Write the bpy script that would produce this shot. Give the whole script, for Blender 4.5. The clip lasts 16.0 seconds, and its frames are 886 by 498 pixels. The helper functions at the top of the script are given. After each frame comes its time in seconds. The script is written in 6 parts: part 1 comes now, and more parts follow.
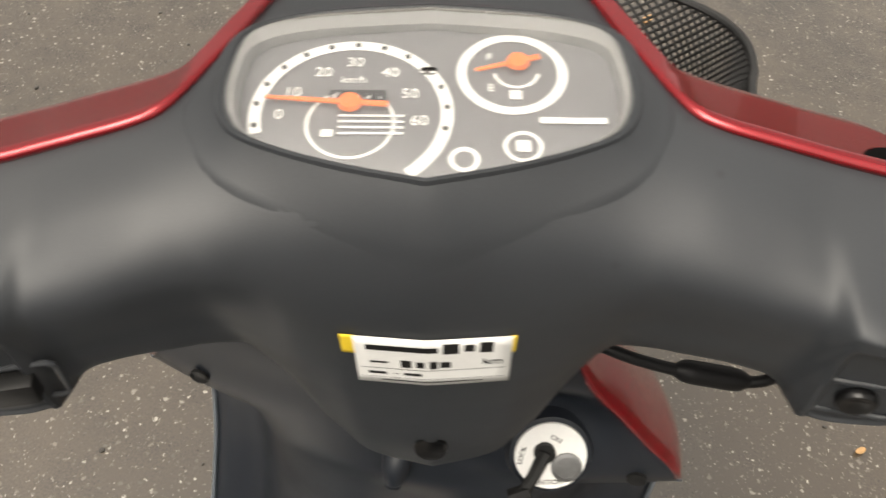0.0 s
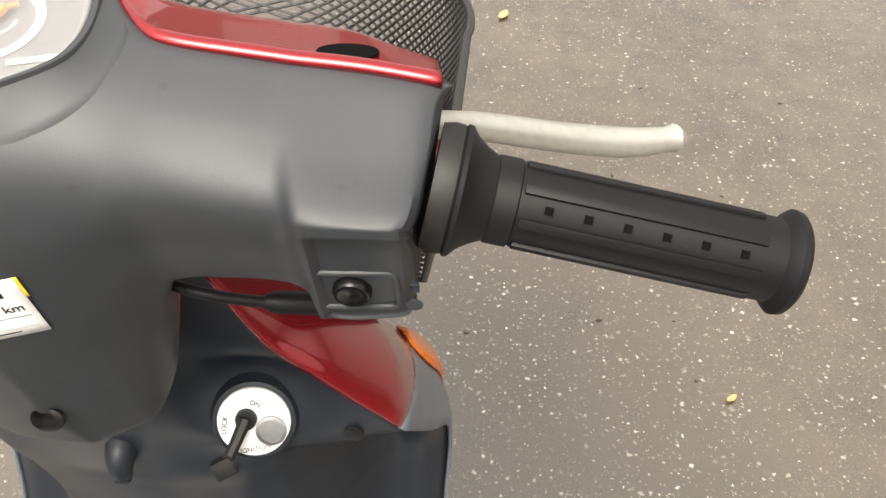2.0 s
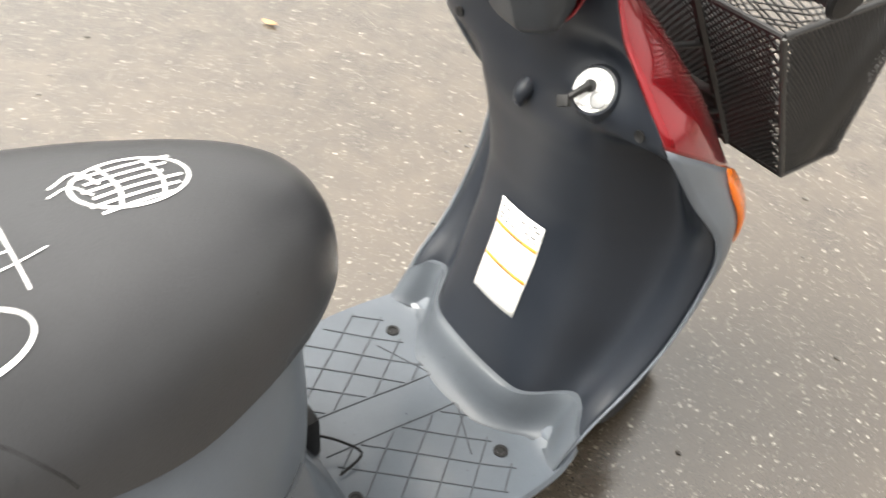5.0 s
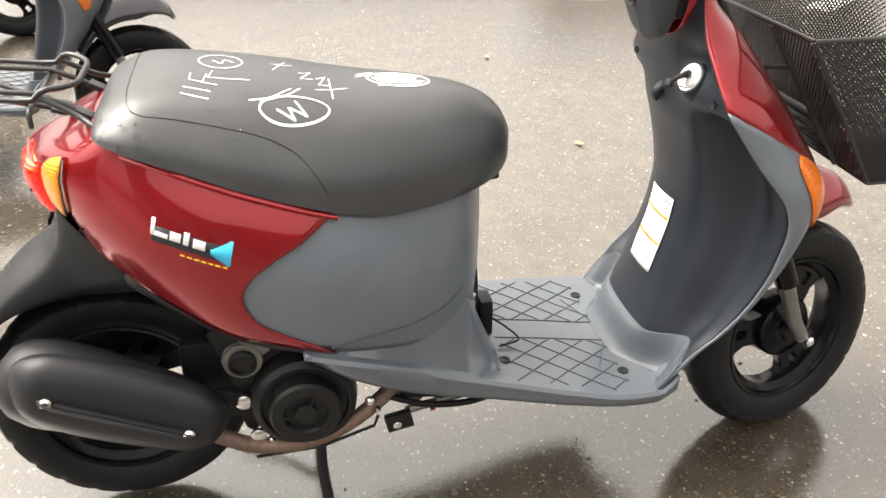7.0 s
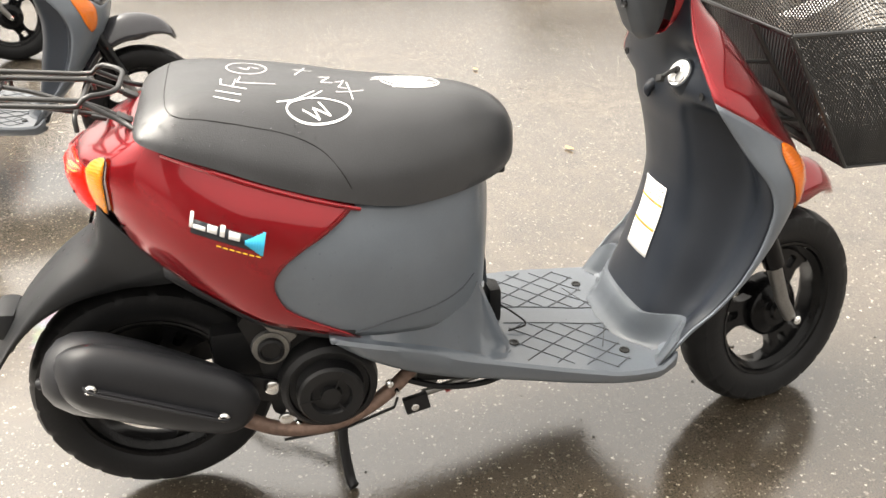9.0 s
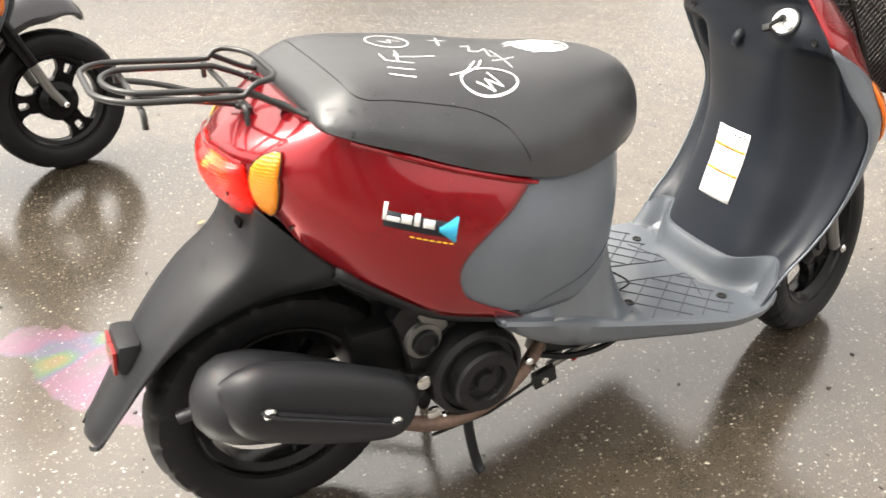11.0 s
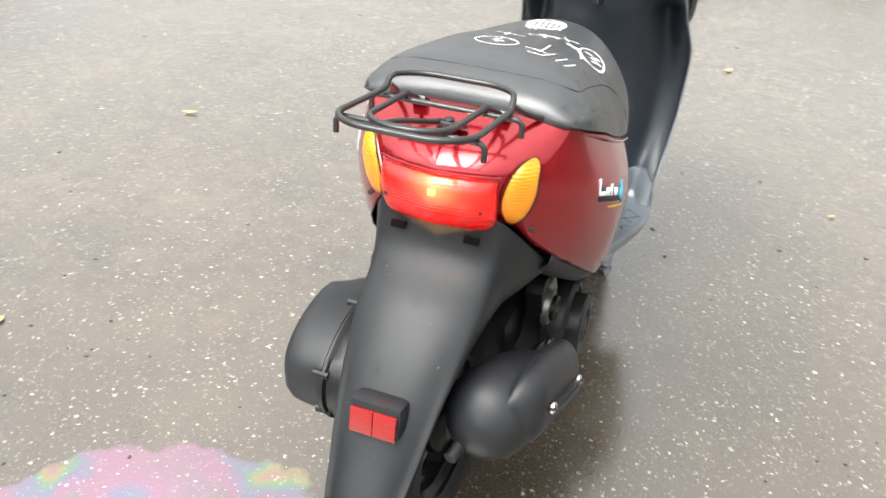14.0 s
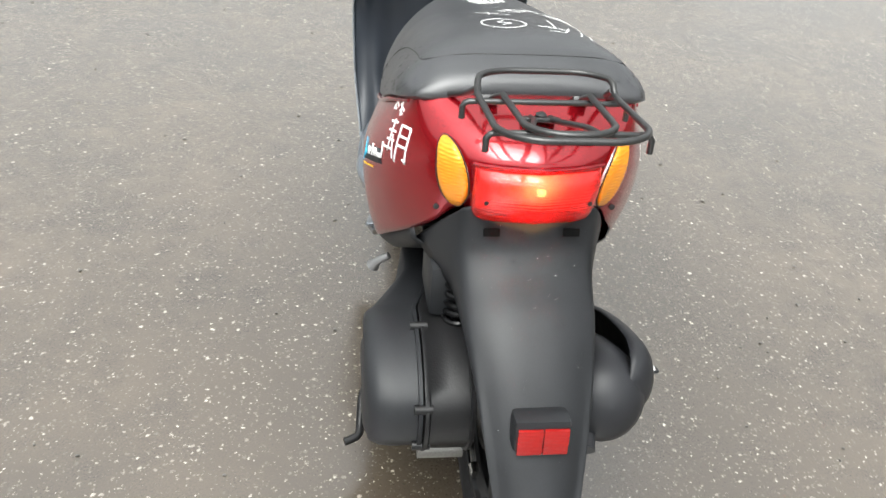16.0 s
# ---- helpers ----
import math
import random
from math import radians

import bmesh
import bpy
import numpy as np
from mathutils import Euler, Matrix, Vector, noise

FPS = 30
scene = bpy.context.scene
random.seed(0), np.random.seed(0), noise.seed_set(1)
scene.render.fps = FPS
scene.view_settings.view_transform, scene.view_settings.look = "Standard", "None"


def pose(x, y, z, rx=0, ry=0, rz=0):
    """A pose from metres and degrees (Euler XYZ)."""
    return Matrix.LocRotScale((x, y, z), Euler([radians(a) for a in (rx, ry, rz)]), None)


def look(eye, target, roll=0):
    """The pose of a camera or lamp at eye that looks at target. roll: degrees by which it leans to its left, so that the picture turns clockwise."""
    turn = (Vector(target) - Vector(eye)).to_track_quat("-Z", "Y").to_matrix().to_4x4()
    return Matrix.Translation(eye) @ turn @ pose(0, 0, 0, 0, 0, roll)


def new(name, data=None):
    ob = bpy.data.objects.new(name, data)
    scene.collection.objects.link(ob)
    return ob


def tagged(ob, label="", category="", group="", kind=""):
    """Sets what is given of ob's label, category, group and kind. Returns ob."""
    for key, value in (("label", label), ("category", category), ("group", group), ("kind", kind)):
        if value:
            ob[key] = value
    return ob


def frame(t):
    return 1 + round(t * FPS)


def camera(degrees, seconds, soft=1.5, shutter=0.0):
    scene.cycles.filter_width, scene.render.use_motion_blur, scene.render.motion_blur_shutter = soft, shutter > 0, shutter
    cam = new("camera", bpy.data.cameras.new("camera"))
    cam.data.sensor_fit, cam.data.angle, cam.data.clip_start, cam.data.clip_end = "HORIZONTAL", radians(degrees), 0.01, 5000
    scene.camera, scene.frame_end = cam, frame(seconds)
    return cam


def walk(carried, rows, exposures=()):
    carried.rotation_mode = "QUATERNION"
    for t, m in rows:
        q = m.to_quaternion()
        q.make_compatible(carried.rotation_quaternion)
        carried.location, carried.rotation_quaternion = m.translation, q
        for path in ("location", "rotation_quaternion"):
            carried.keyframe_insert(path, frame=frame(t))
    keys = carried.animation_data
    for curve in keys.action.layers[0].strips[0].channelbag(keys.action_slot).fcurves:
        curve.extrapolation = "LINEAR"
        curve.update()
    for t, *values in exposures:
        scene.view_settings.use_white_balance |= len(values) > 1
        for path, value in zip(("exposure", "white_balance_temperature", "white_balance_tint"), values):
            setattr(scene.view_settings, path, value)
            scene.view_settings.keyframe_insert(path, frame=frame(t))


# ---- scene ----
from mathutils.bvhtree import BVHTree
cam = camera(53.6, 16.0, shutter=0.4)
PATH = [
    (0, (0.05, 0.583, 1.14), (-0.135, 1.97, -0.289), 6.8),
    (0.5, (0.111, 0.579, 1.148), (-0.033, 1.992, -0.26), 4.8),
    (1, (0.17, 0.591, 1.141), (0.082, 2.014, -0.262), 2.7),
    (1.5, (0.208, 0.581, 1.126), (0.146, 2.013, -0.269), 1.9),
    (2, (0.211, 0.578, 1.125), (0.122, 2.019, -0.259), 1.5),
    (2.5, (0.209, 0.583, 1.119), (0.112, 2.016, -0.273), 1.8),
    (3, (0.204, 0.58, 1.118), (0.057, 2.008, -0.275), 2.4),
    (3.5, (0.211, 0.529, 1.102), (-0.111, 1.926, -0.293), 4.5),
    (4, (0.256, 0.461, 1.089), (-0.32, 1.782, -0.297), 6.3),
    (4.5, (0.406, 0.354, 1.101), (-0.446, 1.57, -0.239), 10.5),
    (5, (0.553, 0.303, 1.13), (-0.582, 1.27, -0.203), 6.0),
    (5.2, (0.625, 0.311, 1.136), (-0.659, 1.158, -0.143), 4.2),
    (7.3, (1.263, 0.268, 1.091), (-0.469, 0.616, 0.154), 0.4),
    (7.5, (1.287, 0.263, 1.095), (-0.455, 0.62, 0.18), 0.4),
    (8, (1.306, 0.257, 1.102), (-0.451, 0.615, 0.216), -0.3),
    (8.5, (1.31, 0.246, 1.104), (-0.441, 0.603, 0.208), -0.9),
    (8.7, (1.312, 0.238, 1.103), (-0.432, 0.595, 0.191), -1.1),
    (10.8, (1.083, -0.218, 1.074), (-0.468, 0.567, 0.085), -0.1),
    (11, (1.061, -0.277, 1.086), (-0.468, 0.542, 0.091), 0.1),
    (11.5, (0.97, -0.379, 1.082), (-0.498, 0.513, 0.059), 0.6),
    (12, (0.841, -0.484, 1.075), (-0.497, 0.585, 0.043), 0.7),
    (12.5, (0.748, -0.633, 1.079), (-0.4, 0.659, 0.073), 3.5),
    (13, (0.641, -0.837, 1.108), (-0.35, 0.59, 0.115), 4.0),
    (13.5, (0.488, -0.926, 1.104), (-0.381, 0.592, 0.132), 2.3),
    (14, (0.348, -0.968, 1.11), (-0.236, 0.655, 0.097), 3.3),
    (14.5, (0.188, -1.047, 1.125), (-0.123, 0.659, 0.127), 4.0),
    (15, (0.028, -1.08, 1.125), (-0.101, 0.634, 0.103), 5.3),
    (15.5, (-0.123, -1.014, 1.11), (-0.078, 0.697, 0.075), 4.6),
    (16, (-0.252, -0.954, 1.11), (0.007, 0.719, 0.046), 4.6),
]
# the clip's camera brightens as it draws back, and its white balance grows cooler
EXPOSURES = [(0, 0.88, 7300, 10), (0.5, 0.98, 7300, 10), (1.0, 1.15, 7300, 10), (2.0, 1.68, 7200, 10), (3.0, 1.62, 7000, 9), (4.0, 1.95, 6950, 9), (5.0, 2.12, 6900, 9), (8.0, 2.15, 7200, 10), (11.0, 2.2, 7100, 10), (12.5, 2.2, 6800, 8), (13.0, 2.2, 6700, 8), (13.5, 2.03, 6600, 7), (14.0, 2.1, 6500, 7), (14.5, 2.03, 6500, 7), (15.5, 1.82, 6400, 6), (16.0, 1.74, 6400, 6)]
walk(cam, [(t, look(eye, target, roll)) for t, eye, target, roll in PATH], EXPOSURES)

# world and sun: a bright overcast sky
world = bpy.data.worlds.new("sky")
scene.world = world
world.use_nodes = True
wn = world.node_tree
sky = wn.nodes.new("ShaderNodeTexSky")
sky.sky_type, sky.sun_disc = "NISHITA", False
sky.sun_elevation, sky.sun_rotation = radians(58), radians(200)
sky.air_density, sky.dust_density = 1.0, 4.0
haze = wn.nodes.new("ShaderNodeHueSaturation")
haze.inputs["Saturation"].default_value = 0.04
wn.links.new(sky.outputs[0], haze.inputs["Color"])
# cloud cover is brighter overhead than at the horizon
up = wn.nodes.new("ShaderNodeTexCoord")
sep = wn.nodes.new("ShaderNodeSeparateXYZ")
wn.links.new(up.outputs["Generated"], sep.inputs[0])
lift = wn.nodes.new("ShaderNodeMapRange")
lift.inputs["From Min"].default_value, lift.inputs["From Max"].default_value = 0.0, 1.0
lift.inputs["To Min"].default_value, lift.inputs["To Max"].default_value = 0.5, 1.55
wn.links.new(sep.outputs["Z"], lift.inputs["Value"])
cloud = wn.nodes.new("ShaderNodeMix")
cloud.data_type, cloud.blend_type = "RGBA", "MULTIPLY"
cloud.inputs[0].default_value = 1.0
wn.links.new(haze.outputs[0], cloud.inputs[6])
wn.links.new(lift.outputs[0], cloud.inputs[7])
wn.links.new(cloud.outputs[2], wn.nodes["Background"].inputs[0])
wn.nodes["Background"].inputs[1].default_value = 0.13
sun_data = bpy.data.lights.new("sun", "SUN")
sun_data.energy, sun_data.angle, sun_data.color = 1.0, radians(40), (1.0, 0.96, 0.9)
sun = new("sun", sun_data)
sun.matrix_world = look((0, 0, 10), (2.2, 4.6, 0))


# ---- materials ----
def node(nt, kind, **sockets):
    n = nt.nodes.new(kind)
    for k, v in sockets.items():
        n.inputs[k.replace("_", " ")].default_value = v
    return n


def ramp(nt, src, stops):
    r = nt.nodes.new("ShaderNodeValToRGB")
    els = r.color_ramp.elements
    while len(els) < len(stops):
        els.new(0.5)
    for e, (p, c) in zip(els, stops):
        e.position = p
        e.color = c if len(c) == 4 else (*c, 1)
    nt.links.new(src, r.inputs[0])
    return r.outputs[0]


def grey(v):
    return (v, v, v, 1)


def mixed(nt, fac, a, b, blend="MIX"):
    m = nt.nodes.new("ShaderNodeMix")
    m.data_type, m.blend_type = "RGBA", blend
    for sock, v in ((m.inputs[0], fac), (m.inputs[6], a), (m.inputs[7], b)):
        if isinstance(v, (int, float)):
            sock.default_value = v
        elif isinstance(v, (tuple, list)):
            sock.default_value = v if len(v) == 4 else (*v, 1)
        else:
            nt.links.new(v, sock)
    return m.outputs[2]


def material(name, color, rough=0.5, metal=0.0, coat=0.0, vary=0.12, wear=0.1, grain=300.0, bump=0.15, spots=0.0, spec=0.5, film=0.02):
    """A surface with two scales of variation, fine relief and, with spots, dried drops and dust."""
    m = bpy.data.materials.new(name)
    m.use_nodes = True
    nt = m.node_tree
    b = nt.nodes["Principled BSDF"]
    co = nt.nodes.new("ShaderNodeTexCoord").outputs["Object"]
    big = node(nt, "ShaderNodeTexNoise", Scale=9.0, Detail=6.0, Roughness=0.6)
    fine = node(nt, "ShaderNodeTexNoise", Scale=grain, Detail=3.0)
    nt.links.new(co, big.inputs["Vector"])
    nt.links.new(co, fine.inputs["Vector"])
    dark, light = [tuple(c * f for c in color) for f in (1 - vary, 1 + vary)]
    col = ramp(nt, big.outputs[0], [(0.3, dark), (0.7, light)])
    col = mixed(nt, wear, col, ramp(nt, fine.outputs[0], [(0.35, tuple(c * 0.6 for c in color)), (0.65, tuple(c * 1.4 for c in color))]))
    if spots:
        vor = node(nt, "ShaderNodeTexVoronoi", Scale=70.0)
        nt.links.new(co, vor.inputs["Vector"])
        dots = ramp(nt, vor.outputs["Distance"], [(0.05, grey(spots)), (0.16, grey(0))])
        patch = ramp(nt, big.outputs[0], [(0.5, grey(0)), (0.62, grey(1))])
        mask = mixed(nt, 1.0, dots, patch, "MULTIPLY")
        col = mixed(nt, mask, col, tuple(c * 0.35 for c in color))
    nt.links.new(col, b.inputs["Base Color"])
    rr = nt.nodes.new("ShaderNodeMapRange")
    nt.links.new(big.outputs[0], rr.inputs["Value"])
    rr.inputs["From Min"].default_value, rr.inputs["From Max"].default_value = 0.3, 0.7
    rr.inputs["To Min"].default_value, rr.inputs["To Max"].default_value = rough * 0.85, min(1, rough * 1.15)
    nt.links.new(rr.outputs[0], b.inputs["Roughness"])
    b.inputs["Metallic"].default_value = metal
    b.inputs["Coat Weight"].default_value = coat
    b.inputs["Coat Roughness"].default_value = film
    b.inputs["Specular IOR Level"].default_value = spec
    if bump:
        bm_ = nt.nodes.new("ShaderNodeBump")
        bm_.inputs["Strength"].default_value, bm_.inputs["Distance"].default_value = bump, 0.001
        nt.links.new(fine.outputs[0], bm_.inputs["Height"])
        nt.links.new(bm_.outputs[0], b.inputs["Normal"])
    return m


def lens_material(name, color, rough=0.12, through_light=0.8):
    m = bpy.data.materials.new(name)
    m.use_nodes = True
    nt = m.node_tree
    b = nt.nodes["Principled BSDF"]
    b.inputs["Base Color"].default_value = (*color, 1)
    b.inputs["Roughness"].default_value = rough
    b.inputs["Transmission Weight"].default_value = through_light
    b.inputs["IOR"].default_value = 1.3
    b.inputs["Coat Weight"].default_value = 0.6
    wave = node(nt, "ShaderNodeTexWave", Scale=70.0, Distortion=0.0)
    wave.bands_direction = "Z"
    nt.links.new(nt.nodes.new("ShaderNodeTexCoord").outputs["Object"], wave.inputs["Vector"])
    bp = nt.nodes.new("ShaderNodeBump")
    bp.inputs["Strength"].default_value, bp.inputs["Distance"].default_value = 0.45, 0.001
    nt.links.new(wave.outputs["Fac"], bp.inputs["Height"])
    nt.links.new(bp.outputs[0], b.inputs["Normal"])
    return m


def glow_material(name, color, strength):
    m = bpy.data.materials.new(name)
    m.use_nodes = True
    b = m.node_tree.nodes["Principled BSDF"]
    b.inputs["Base Color"].default_value = (*color, 1)
    b.inputs["Emission Color"].default_value = (*color, 1)
    b.inputs["Emission Strength"].default_value = strength
    return m


def clear_material(name, ior=1.4, coat=1.0):
    m = bpy.data.materials.new(name)
    m.use_nodes = True
    b = m.node_tree.nodes["Principled BSDF"]
    b.inputs["Base Color"].default_value = (1, 1, 1, 1)
    b.inputs["Roughness"].default_value = 0.03
    b.inputs["Transmission Weight"].default_value = 1.0
    b.inputs["IOR"].default_value = ior
    b.inputs["Coat Weight"].default_value = coat
    b.inputs["Coat Roughness"].default_value = 0.02
    b.inputs["Coat IOR"].default_value = 1.8
    return m


RED = material("candy_red_paint", (0.25, 0.003, 0.008), 0.22, 0.6, 0.7, 0.06, 0.06, 900, 0.02)
GREY_LIGHT = material("grey_matt_plastic", (0.022, 0.025, 0.029), 0.5, 0, 0, 0.2, 0.14, 1600, 0.06, 0.5, 0.5)
GREY_FLOOR = material("wet_grey_plastic", (0.100, 0.115, 0.133), 0.34, 0, 0, 0.1, 0.08, 600, 0.12, 0.4)
WET_FLOOR = material("wet_grey_footboard", (0.072, 0.084, 0.099), 0.32, 0, 0.6, 0.12, 0.08, 600, 0.12, 0.4, 0.5, 0.12)
GREY_DARK = material("dark_grey_plastic", (0.0125, 0.0155, 0.021), 0.4, 0, 0, 0.14, 0.1, 1200, 0.05, 0.3, 0.3)
BLACK_PLASTIC = material("black_plastic", (0.0115, 0.0123, 0.0138), 0.48, 0, 0, 0.4, 0.25, 600, 0.1, 0.6, 0.27)
SEAT_VINYL = material("black_seat_vinyl", (0.029, 0.030, 0.0325), 0.42, 0, 0.28, 0.2, 0.15, 500, 0.3, 0.4, 0.45, 0.36)
RUBBER = material("black_rubber", (0.006, 0.006, 0.0065), 0.5, 0, 0, 0.2, 0.15, 900, 0.08, 0.0, 0.2)
TYRE = material("tyre_rubber", (0.0065, 0.0065, 0.007), 0.5, 0, 0, 0.3, 0.2, 200, 0.3, 0.4, 0.2)
RIM = material("black_painted_metal", (0.004, 0.004, 0.0043), 0.2, 0.0, 0, 0.1, 0.1, 400, 0.05, 0.0, 0.15)
MUFFLER = material("matt_black_muffler", (0.0115, 0.012, 0.014), 0.48, 0.0, 0, 0.2, 0.15, 600, 0.12, 0.3, 0.3)
ALU = material("cast_aluminium", (0.2, 0.195, 0.185), 0.45, 0.8, 0, 0.25, 0.25, 300, 0.3)
SILVER = material("worn_silver_lever", (0.5, 0.49, 0.45), 0.38, 0.75, 0, 0.12, 0.15, 250, 0.2)
CHROME = material("bright_steel", (0.75, 0.74, 0.72), 0.18, 1.0, 0, 0.05, 0.05, 300, 0.1)
RUST = material("rusty_exhaust_steel", (0.17, 0.11, 0.085), 0.6, 0.5, 0, 0.4, 0.4, 120, 0.4)
ENGINE = material("engine_black", (0.008, 0.008, 0.0085), 0.42, 0, 0, 0.2, 0.2, 300, 0.3, 0.0, 0.25)
WIRE = material("black_coated_wire", (0.012, 0.012, 0.012), 0.4, 0, 0.1, 0.1, 0.1, 500, 0.1)
WHITE = material("white_sticker_paper", (0.78, 0.78, 0.76), 0.5, 0, 0, 0.04, 0.04, 400, 0.05)
CHALK = material("white_marker_ink", (0.75, 0.76, 0.75), 0.7, 0, 0, 0.2, 0.2, 900, 0.1)
INK = material("black_print", (0.008, 0.008, 0.008), 0.5, 0, 0, 0.1, 0.1, 900, 0.05, 0.0, 0.3)
ORANGE_INK = material("orange_print", (0.72, 0.30, 0.03), 0.6, 0, 0, 0.1, 0.1, 900, 0.05)
YELLOW_INK = material("yellow_print", (0.78, 0.55, 0.03), 0.6, 0, 0, 0.1, 0.1, 900, 0.05)
BLUE_INK = material("light_blue_print", (0.03, 0.45, 0.72), 0.4, 0, 0, 0.05, 0.05, 900, 0.05)
DIAL = material("grey_dial_face", (0.13, 0.13, 0.135), 0.5, 0, 0, 0.08, 0.06, 500, 0.05)
DIAL_RIM = material("pale_dial_housing", (0.2, 0.2, 0.195), 0.5, 0, 0, 0.08, 0.06, 500, 0.05)
NEEDLE = material("orange_needle", (0.85, 0.17, 0.03), 0.4, 0, 0, 0.03, 0.03, 500, 0.0)
CLEAR = clear_material("clear_plastic_lens")
WATER = clear_material("rain_water", 1.33, 0.0)
RED_LENS = lens_material("red_tail_lens", (0.9, 0.035, 0.03), 0.15, 0.8)
FRONT_LENS = lens_material("orange_lens", (0.92, 0.24, 0.02), 0.2, 0.5)
AMBER_LENS = lens_material("amber_lens", (0.97, 0.40, 0.02), 0.2, 0.5)
REFLEX = lens_material("red_reflector", (0.25, 0.006, 0.005), 0.2, 0.2)
# near-black colour that stands in for the shade inside holes, slots and dents
HOLE_SHADE = material("painted_hole_shade", (0.003, 0.003, 0.003), 0.9, 0, 0, 0.05, 0.05, 300, 0.0, 0.0, 0.05)
STEEL = material("dull_steel", (0.25, 0.25, 0.25), 0.45, 0.9, 0, 0.1, 0.1, 300, 0.1)
GLOSS = material("gloss_black_plastic", (0.004, 0.004, 0.0042), 0.25, 0, 0, 0.05, 0.05, 600, 0.0, 0.0, 0.3)
BULB = glow_material("lit_bulb", (1.0, 0.55, 0.18), 760.0)
LEAF = material("dry_leaf", (0.45, 0.27, 0.12), 0.7, 0, 0, 0.25, 0.2, 120, 0.3)


# ---- mesh helpers ----
def spl(keys, t):
    """Monotone cubic through rows (t, a, b, ...): the values at t, without overshoot."""
    k = np.array(keys, float)
    x, v = k[:, 0], k[:, 1:]
    h = np.diff(x)[:, None]
    d = np.diff(v, axis=0) / h
    m = np.zeros_like(v)
    m[0], m[-1] = d[0], d[-1]
    if len(x) > 2:
        same = d[:-1] * d[1:] > 0
        w1, w2 = 2 * h[1:] + h[:-1], h[1:] + 2 * h[:-1]
        with np.errstate(divide="ignore", invalid="ignore"):
            hm = (w1 + w2) / (w1 / d[:-1] + w2 / d[1:])
        m[1:-1] = np.where(same, hm, 0)
    t = min(max(t, x[0]), x[-1])
    i = int(min(max(np.searchsorted(x, t) - 1, 0), len(x) - 2))
    hh = x[i + 1] - x[i]
    s = (t - x[i]) / hh
    out = (2 * s**3 - 3 * s**2 + 1) * v[i] + (s**3 - 2 * s**2 + s) * hh * m[i] + (-2 * s**3 + 3 * s**2) * v[i + 1] + (s**3 - s**2) * hh * m[i + 1]
    return out if len(out) > 1 else float(out[0])


def ease(v):
    v = min(1.0, max(0.0, v))
    return v * v * (3 - 2 * v)


def curve_pts(pts, n):
    """A smooth line through the points, as n points."""
    p = np.array(pts, float)
    t = np.r_[0, np.cumsum(np.linalg.norm(np.diff(p, axis=0), axis=1) ** 0.5)]
    ext = np.vstack([2 * p[0] - p[1], p, 2 * p[-1] - p[-2]])
    out = []
    for q in np.linspace(0, t[-1], n):
        i = int(min(max(np.searchsorted(t, q) - 1, 0), len(p) - 2))
        s = (q - t[i]) / (t[i + 1] - t[i])
        a, b, c, d = ext[i : i + 4]
        out.append(0.5 * (2 * b + (c - a) * s + (2 * a - 5 * b + 4 * c - d) * s * s + (3 * b - a - 3 * c + d) * s**3))
    return [Vector(o) for o in out]


def grid(rows, closed=False, caps=False, bm=None):
    """Quads over rows of points; closed: every row is a ring."""
    bm = bm or bmesh.new()
    vs = [[bm.verts.new(p) for p in row] for row in rows]
    n = len(vs[0])
    for a, b in zip(vs, vs[1:]):
        for i in range(n if closed else n - 1):
            j = (i + 1) % n
            bm.faces.new((a[i], a[j], b[j], b[i]))
    if caps and closed:
        bm.faces.new(vs[0][::-1])
        bm.faces.new(vs[-1])
    return bm


def tube(pts, r, n=10, bm=None, closed=False):
    """A round bar along the points; r may be a number or one number a point."""
    bm = bm or bmesh.new()
    pts = [Vector(p) for p in pts]
    rs = r if isinstance(r, (list, tuple)) else [r] * len(pts)
    rings, up = [], None
    for i, p in enumerate(pts):
        a, b = (pts[i - 1], pts[(i + 1) % len(pts)]) if closed else (pts[max(i - 1, 0)], pts[min(i + 1, len(pts) - 1)])
        d = (b - a).normalized()
        if up is None:
            up = Vector((0, 0, 1)) if abs(d.z) < 0.9 else Vector((1, 0, 0))
        up = (up - d * up.dot(d)).normalized()
        side = d.cross(up)
        rings.append([p + rs[i] * (math.cos(q) * side + math.sin(q) * up) for q in (2 * math.pi * k / n for k in range(n))])
    if closed:
        rings.append(rings[0])
    grid(rings, True, not closed, bm)
    if closed:
        bmesh.ops.remove_doubles(bm, verts=bm.verts, dist=1e-6)
    return bm


def turned(profile, m, n=40, bm=None):
    """A profile of (radius, height) turned round the local z axis of m."""
    bm = bm or bmesh.new()
    rings = [[m @ Vector((r * math.cos(q), r * math.sin(q), h)) for q in (2 * math.pi * k / n for k in range(n))] for r, h in profile]
    grid(rings, True, True, bm)
    return bm


def block(bm, m, sx, sy, sz, bevel=0.0):
    """A box of those half sizes at m, with rounded edges."""
    made = bmesh.ops.create_cube(bm, size=2, matrix=m @ Matrix.Diagonal((sx, sy, sz, 1)))["verts"]
    if bevel:
        edges = list({e for v in made for e in v.link_edges})
        bmesh.ops.bevel(bm, geom=edges, offset=bevel, segments=2, affect="EDGES", profile=0.6)
    return bm


def plate(outline, h, bm=None, m=None):
    """A flat outline of (x, y) made h thick along z, at m."""
    bm = bm or bmesh.new()
    m = m or Matrix()
    low = [bm.verts.new(m @ Vector((x, y, 0))) for x, y in outline]
    top = [bm.verts.new(m @ Vector((x, y, h))) for x, y in outline]
    bm.faces.new(low[::-1])
    bm.faces.new(top)
    n = len(low)
    for i in range(n):
        bm.faces.new((low[i], low[(i + 1) % n], top[(i + 1) % n], top[i]))
    return bm


